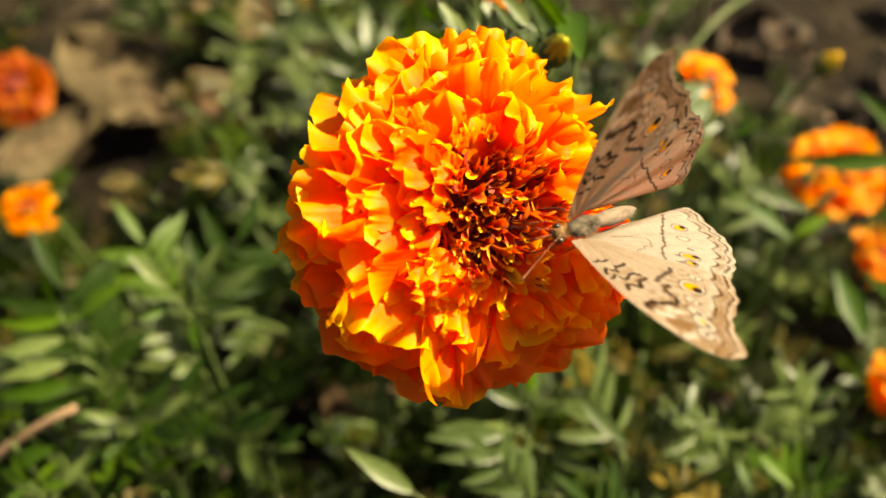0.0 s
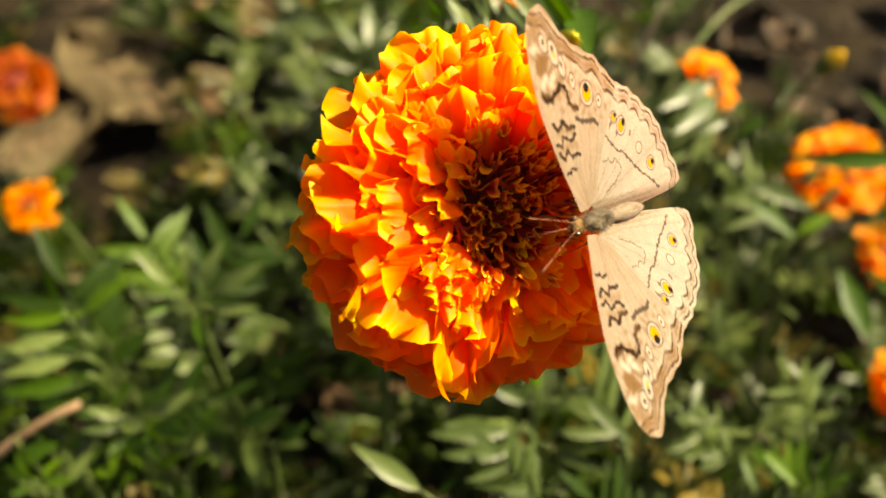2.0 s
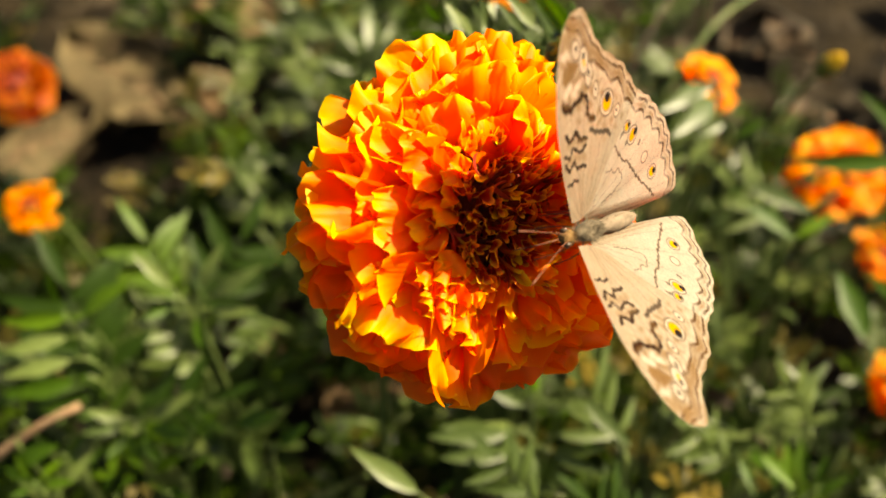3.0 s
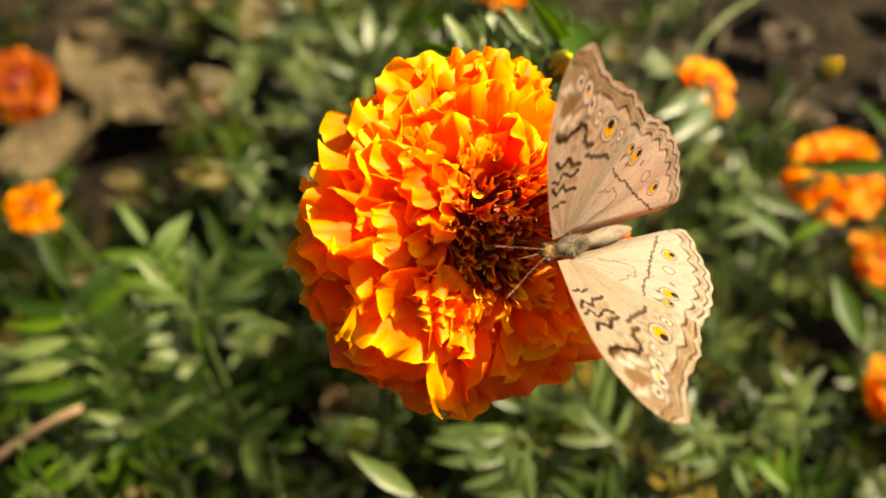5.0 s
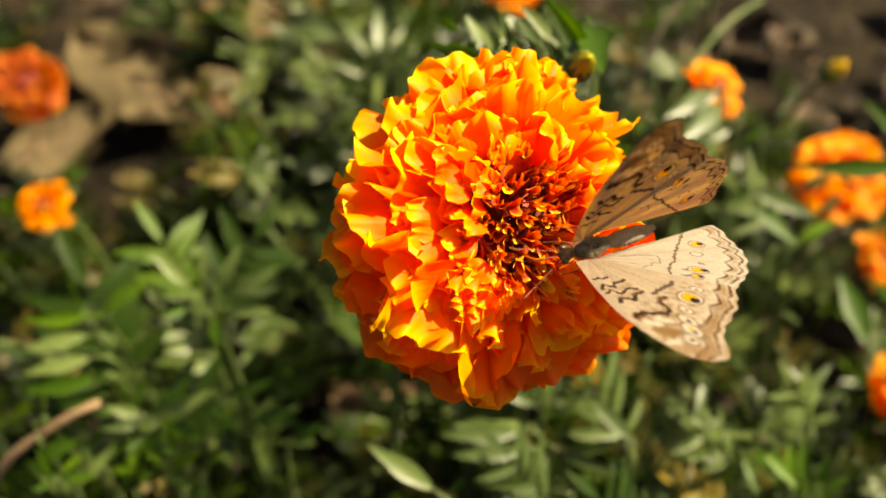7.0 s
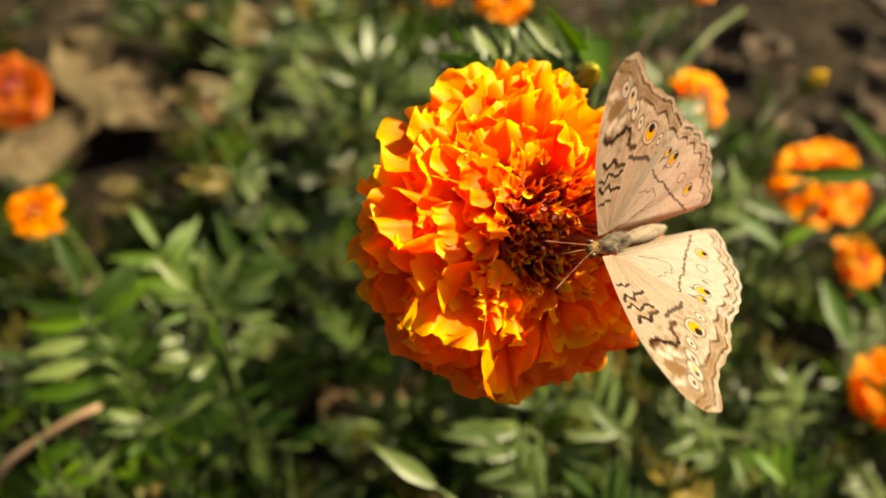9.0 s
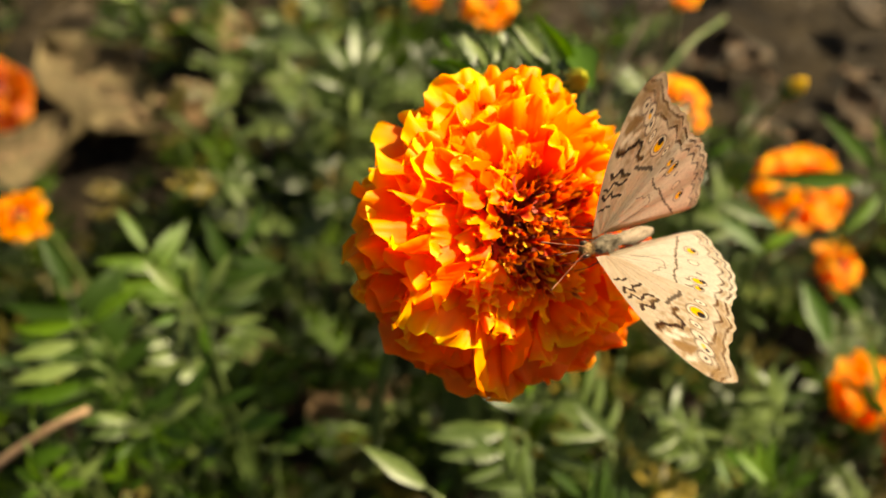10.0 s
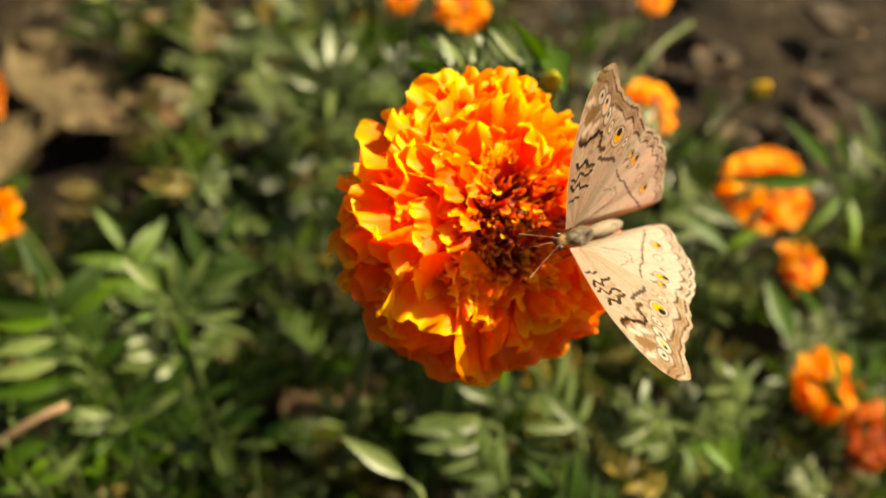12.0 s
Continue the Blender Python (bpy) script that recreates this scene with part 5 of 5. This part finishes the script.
def wing_mesh(name, side, front):
    if front:
        root = np.array((6.2, 0.6))
        rim = spline(((8.4, 0.4), (10.4, 4.3), (12.6, 9.3), (14.3, 13.8), (15.0, 18.0), (14.7, 22.0), (13.7, 25.3), (12.1, 27.4),
                      (9.7, 27.9), (7.8, 25.7), (5.8, 24.0), (3.0, 22.7), (0.0, 21.5), (-2.4, 20.0), (-4.6, 18.2), (-5.2, 16.8),
                      (-2.4, 14.0), (1.6, 7.0), (4.6, 1.6)), 260)
        first, last = (12.1, 27.4), (-5.2, 17.2)
    else:
        root = np.array((4.6, 0.4))
        rim = spline(((6.6, 2.0), (3.0, 9.0), (-1.0, 14.6), (-4.6, 17.4), (-8.8, 16.4), (-12.4, 14.5), (-15.6, 11.6), (-18.2, 8.2),
                      (-19.7, 5.2), (-20.9, 2.4), (-20.4, 0.9), (-18.0, 0.1), (-14.0, -0.4), (-9.0, -1.0), (-3.0, -1.2), (3.0, -0.7)), 240)
        first, last = (-4.6, 17.4), (-20.4, 0.9)
    n = len(rim)
    f = np.linspace(0, 1, n)
    first, last = (f[np.argmin(np.hypot(*(rim - np.array(q)).T))] for q in (first, last))
    outer = np.clip((f - first) / 0.03, 0, 1) * np.clip((last - f) / 0.03, 0, 1)
    arm = rim - root
    arm /= np.linalg.norm(arm, axis=1, keepdims=True)
    arc = np.concatenate([[0], np.cumsum(np.linalg.norm(np.diff(rim, axis=0), axis=1))])
    rim = rim + arm * (outer * (0.16 * np.cos(arc * 2 * math.pi / 3.4) - 0.1) + 0.05 * outer * np.sin(arc * 7.3))[:, None]
    rings = 150
    g = np.linspace(0, 1, rings + 1)[1:] ** 0.8
    pts = root + (rim - root)[None] * g[:, None, None]
    a, s = pts[..., 0], pts[..., 1]
    keep = rim[outer > 0.05]
    edge = np.full(a.shape, 99.0)
    for k in range(0, len(keep)):
        edge = np.minimum(edge, np.hypot(a - keep[k, 0], s - keep[k, 1]))
    col = wing_colors(a, s, edge, front)
    lift = 0.030 * s - 0.0019 * s * s + 0.10 * np.sin(np.arctan2(a - 6, s) * 16) * np.hypot(a - 6, s) / 14
    if not front:
        lift = lift - 0.11 - 1.1 * np.clip((1.6 - s) / 2.4, 0, 1) ** 1.5
    xyz = np.stack([a, side * s, lift], -1).reshape(-1, 3) * 0.001
    verts = [tuple(v) for v in xyz] + [(root[0] * 0.001, side * root[1] * 0.001, 0.0)]
    faces = []
    for j in range(rings - 1):
        for i in range(n - 1):
            q = (j * n + i, j * n + i + 1, (j + 1) * n + i + 1, (j + 1) * n + i)
            faces.append(q if side < 0 else q[::-1])
    for i in range(n - 1):
        q = (len(verts) - 1, i + 1, i)
        faces.append(q if side < 0 else q[::-1])
    me = bpy.data.meshes.new(name)
    me.from_pydata(verts, [], faces)
    me.materials.append(WING)
    at = me.color_attributes.new("scales", "FLOAT_COLOR", "POINT")
    data = np.ones((len(verts), 4))
    data[:-1, :3] = np.clip(col.reshape(-1, 3), 0.004, 0.9)
    data[-1, :3] = TAN
    at.data.foreach_set("color", data.ravel())
    me.shade_smooth()
    ob = new(name, me)
    return ob


def furry(name, verts, faces, material, parent, label, hairs, length, seed):
    """A body piece with short hairs standing from its skin."""
    r = random.Random(seed)
    verts, faces = [Vector(v) for v in verts], list(faces)
    centre = sum(verts, Vector()) / len(verts)
    body = list(faces)
    for _ in range(hairs):
        f = r.choice(body)
        p = sum((verts[k] for k in f), Vector()) / len(f)
        p = p + Vector((r.uniform(-1, 1), r.uniform(-1, 1), r.uniform(-1, 1))) * 0.0002
        d = (p - centre).normalized() + Vector((-0.8 + r.uniform(-0.4, 0.4), r.uniform(-0.4, 0.4), r.uniform(-0.4, 0.4)))
        d = d.normalized() * length * r.uniform(0.5, 1.2)
        side = d.cross(Vector((0.3, 0.2, 0.9))).normalized() * 0.00003
        o = len(verts)
        verts += [p - side, p + side, p + d]
        faces.append((o, o + 1, o + 2))
    return mesh_object(name, verts, faces, material, parent, label)


def butterfly():
    b = empty("butterfly", Matrix.Identity(4), "grey-brown butterfly with eyespots on spread wings, feeding on the marigold", "butterfly")
    vs, fs = ball(0.0033, 0.0014, 0.0014, 20, 14, 0.06, 4.0)
    furry("thorax", [(x + 0.0042, y, z + 0.0006) for x, y, z in vs], fs, FUR, b, "dark grey furry thorax", 1300, 0.0008, 5)
    pts = [(0.0015 - 0.013 * k / 12, 0, 0.0004 - 0.0016 * (k / 12) ** 2) for k in range(13)]
    vs, fs = tube(pts, [0.0013 * math.sin(0.55 + 2.3 * k / 12) * (1 + 0.06 * (k % 2)) for k in range(13)], 12)
    furry("abdomen", vs, fs, ABDOMEN, b, "pale brown ringed abdomen", 350, 0.0007, 6)
    vs, fs = ball(0.0012, 0.0011, 0.0010, 14, 10, 0.06, 4.0)
    h = furry("head", [(x + 0.0088, y, z + 0.0001) for x, y, z in vs], fs, HEAD_FUR, b, "small brown furry head", 260, 0.0007, 7)
    for side in (1, -1):
        vs, fs = ball(0.0005, 0.0004, 0.0006, 14, 10)
        mesh_object("eye", [(x + 0.0093, y + side * 0.0010, z + 0.0002) for x, y, z in vs], fs, EYE, h, "round brown eye")
        pts = bezier((0.0095, side * 0.0004, 0.0008), (0.012, side * 0.0010, 0.0008), (0.0145, side * 0.0024 + 0.0006, -0.0002), (0.0172, side * 0.0036 + 0.0010, -0.0012), 14)
        vs, fs = tube(pts, [0.00005] * 11 + [0.00007, 0.0001, 0.00013, 0.00007], 6)
        mesh_object("antenna", vs, fs, LIMB, b, "thin clubbed antenna")
        for k, (x0, x1, y1) in enumerate(((0.0062, 0.0078, 0.0020), (0.0042, 0.0038, 0.0034), (0.0022, -0.0010, 0.0032))):
            pts = bezier((x0, side * 0.001, -0.0008), (x0 + 0.001, side * y1 * 0.6, 0.0002), (x1, side * y1, -0.0016), (x1 + 0.001, side * y1 * 1.05, -0.0062), 8)
            vs, fs = tube(pts, [0.00010 - 0.000005 * i for i in range(9)], 6)
            mesh_object("leg", vs, fs, LIMB, b)
    pts = bezier((0.0100, 0, -0.0004), (0.0125, 0, -0.0010), (0.0130, 0, -0.003), (0.0122, 0, -0.0065), 8)
    vs, fs = tube(pts, [0.00007] * 9, 6)
    mesh_object("proboscis", vs, fs, LIMB, b, "thin coiled-out feeding tube")
    wings = []
    for side, word in ((1, "left"), (-1, "right")):
        fw = wing_mesh("forewing", side, True)
        fw.parent = b
        tagged(fw, "pale brown forewing with dark zigzag marks and eyespots")
        hw = wing_mesh("hindwing", side, False)
        hw.parent = fw
        tagged(hw, "cream scalloped hindwing with golden eyespots")
        wings.append(fw)
    return b, wings


BUTTERFLY, (LEFT_WING, RIGHT_WING) = butterfly()


def motions():
    walk(BUTTERFLY, [
        (0, pose(0.02176, -0.00343, 0.37015, -45.47, -23.45, -139.57)),
        (0.5, pose(0.02179, -0.00339, 0.37045, -44.50, -26.44, -139.24)),
        (1, pose(0.02173, -0.00389, 0.37081, -46.01, -25.25, -138.05)),
        (1.5, pose(0.02168, -0.00380, 0.37075, -45.04, -26.58, -137.59)),
        (2, pose(0.02169, -0.00334, 0.37009, -45.15, -26.59, -137.15)),
        (2.5, pose(0.02142, -0.00391, 0.37022, -44.89, -26.33, -136.34)),
        (3, pose(0.02106, -0.00444, 0.37073, -44.83, -26.11, -137.11)),
        (3.2, pose(0.02047, -0.00446, 0.37064, -43.94, -24.55, -137.93)),
        (4.8, pose(0.01969, -0.00416, 0.36987, -42.38, -21.64, -143.87)),
        (5, pose(0.02002, -0.00362, 0.37012, -42.65, -21.57, -143.63)),
        (5.5, pose(0.01965, -0.00428, 0.37031, -42.97, -22.03, -142.88)),
        (6, pose(0.01946, -0.00431, 0.36994, -44.60, -19.27, -144.78)),
        (6.5, pose(0.01924, -0.00487, 0.37028, -42.88, -18.33, -145.46)),
        (7, pose(0.01892, -0.00532, 0.37063, -43.38, -16.98, -147.05)),
        (7.2, pose(0.01900, -0.00589, 0.37049, -43.09, -14.12, -149.47)),
        (8.8, pose(0.02037, -0.00543, 0.37220, -43.77, -21.03, -145.99)),
        (9, pose(0.01945, -0.00539, 0.37205, -44.23, -20.77, -145.07)),
        (9.5, pose(0.01984, -0.00558, 0.37228, -44.89, -21.96, -142.75)),
        (10, pose(0.01955, -0.00581, 0.37247, -44.45, -22.15, -143.36)),
        (11, pose(0.01967, -0.00604, 0.37262, -44.04, -22.21, -142.92)),
        (11.5, pose(0.01932, -0.00608, 0.37271, -44.12, -21.88, -143.21)),
        (12, pose(0.01937, -0.00623, 0.37278, -44.32, -22.30, -142.74)),
    ])
    walk(LEFT_WING, [
        (0, pose(0, 0.0012, 0.001, 54.4)),
        (0.5, pose(0, 0.0012, 0.001, 54.5)),
        (1, pose(0, 0.0012, 0.001, 40.0)),
        (1.5, pose(0, 0.0012, 0.001, 19.8)),
        (2, pose(0, 0.0012, 0.001, 11.2)),
        (2.5, pose(0, 0.0012, 0.001, 18.6)),
        (3, pose(0, 0.0012, 0.001, 29.0)),
        (3.2, pose(0, 0.0012, 0.001, 42.9)),
        (4.8, pose(0, 0.0012, 0.001, 45.9)),
        (5, pose(0, 0.0012, 0.001, 38.6)),
        (5.5, pose(0, 0.0012, 0.001, 33.7)),
        (6, pose(0, 0.0012, 0.001, 44.2)),
        (6.5, pose(0, 0.0012, 0.001, 60.9)),
        (7, pose(0, 0.0012, 0.001, 62.9)),
        (7.2, pose(0, 0.0012, 0.001, 59.7)),
        (8.8, pose(0, 0.0012, 0.001, 34.0)),
        (9, pose(0, 0.0012, 0.001, 37.4)),
        (9.5, pose(0, 0.0012, 0.001, 43.2)),
        (10, pose(0, 0.0012, 0.001, 47.8)),
        (11, pose(0, 0.0012, 0.001, 39.3)),
        (11.5, pose(0, 0.0012, 0.001, 39.4)),
        (12, pose(0, 0.0012, 0.001, 40.4)),
    ])
    walk(RIGHT_WING, [
        (0, pose(0, -0.0012, 0.001, -54.1)),
        (0.5, pose(0, -0.0012, 0.001, -51.9)),
        (1, pose(0, -0.0012, 0.001, -34.9)),
        (1.5, pose(0, -0.0012, 0.001, -13.8)),
        (2, pose(0, -0.0012, 0.001, -6.6)),
        (2.5, pose(0, -0.0012, 0.001, -12.9)),
        (3, pose(0, -0.0012, 0.001, -23.4)),
        (3.2, pose(0, -0.0012, 0.001, -39.8)),
        (4.8, pose(0, -0.0012, 0.001, -42.2)),
        (5, pose(0, -0.0012, 0.001, -36.1)),
        (5.5, pose(0, -0.0012, 0.001, -31.1)),
        (6, pose(0, -0.0012, 0.001, -45.8)),
        (6.5, pose(0, -0.0012, 0.001, -60.7)),
        (7, pose(0, -0.0012, 0.001, -63.4)),
        (7.2, pose(0, -0.0012, 0.001, -59.8)),
        (8.8, pose(0, -0.0012, 0.001, -30.1)),
        (9, pose(0, -0.0012, 0.001, -32.4)),
        (9.5, pose(0, -0.0012, 0.001, -40.2)),
        (10, pose(0, -0.0012, 0.001, -43.6)),
        (11, pose(0, -0.0012, 0.001, -35.2)),
        (11.5, pose(0, -0.0012, 0.001, -36.5)),
        (12, pose(0, -0.0012, 0.001, -36.6)),
    ])


motions()
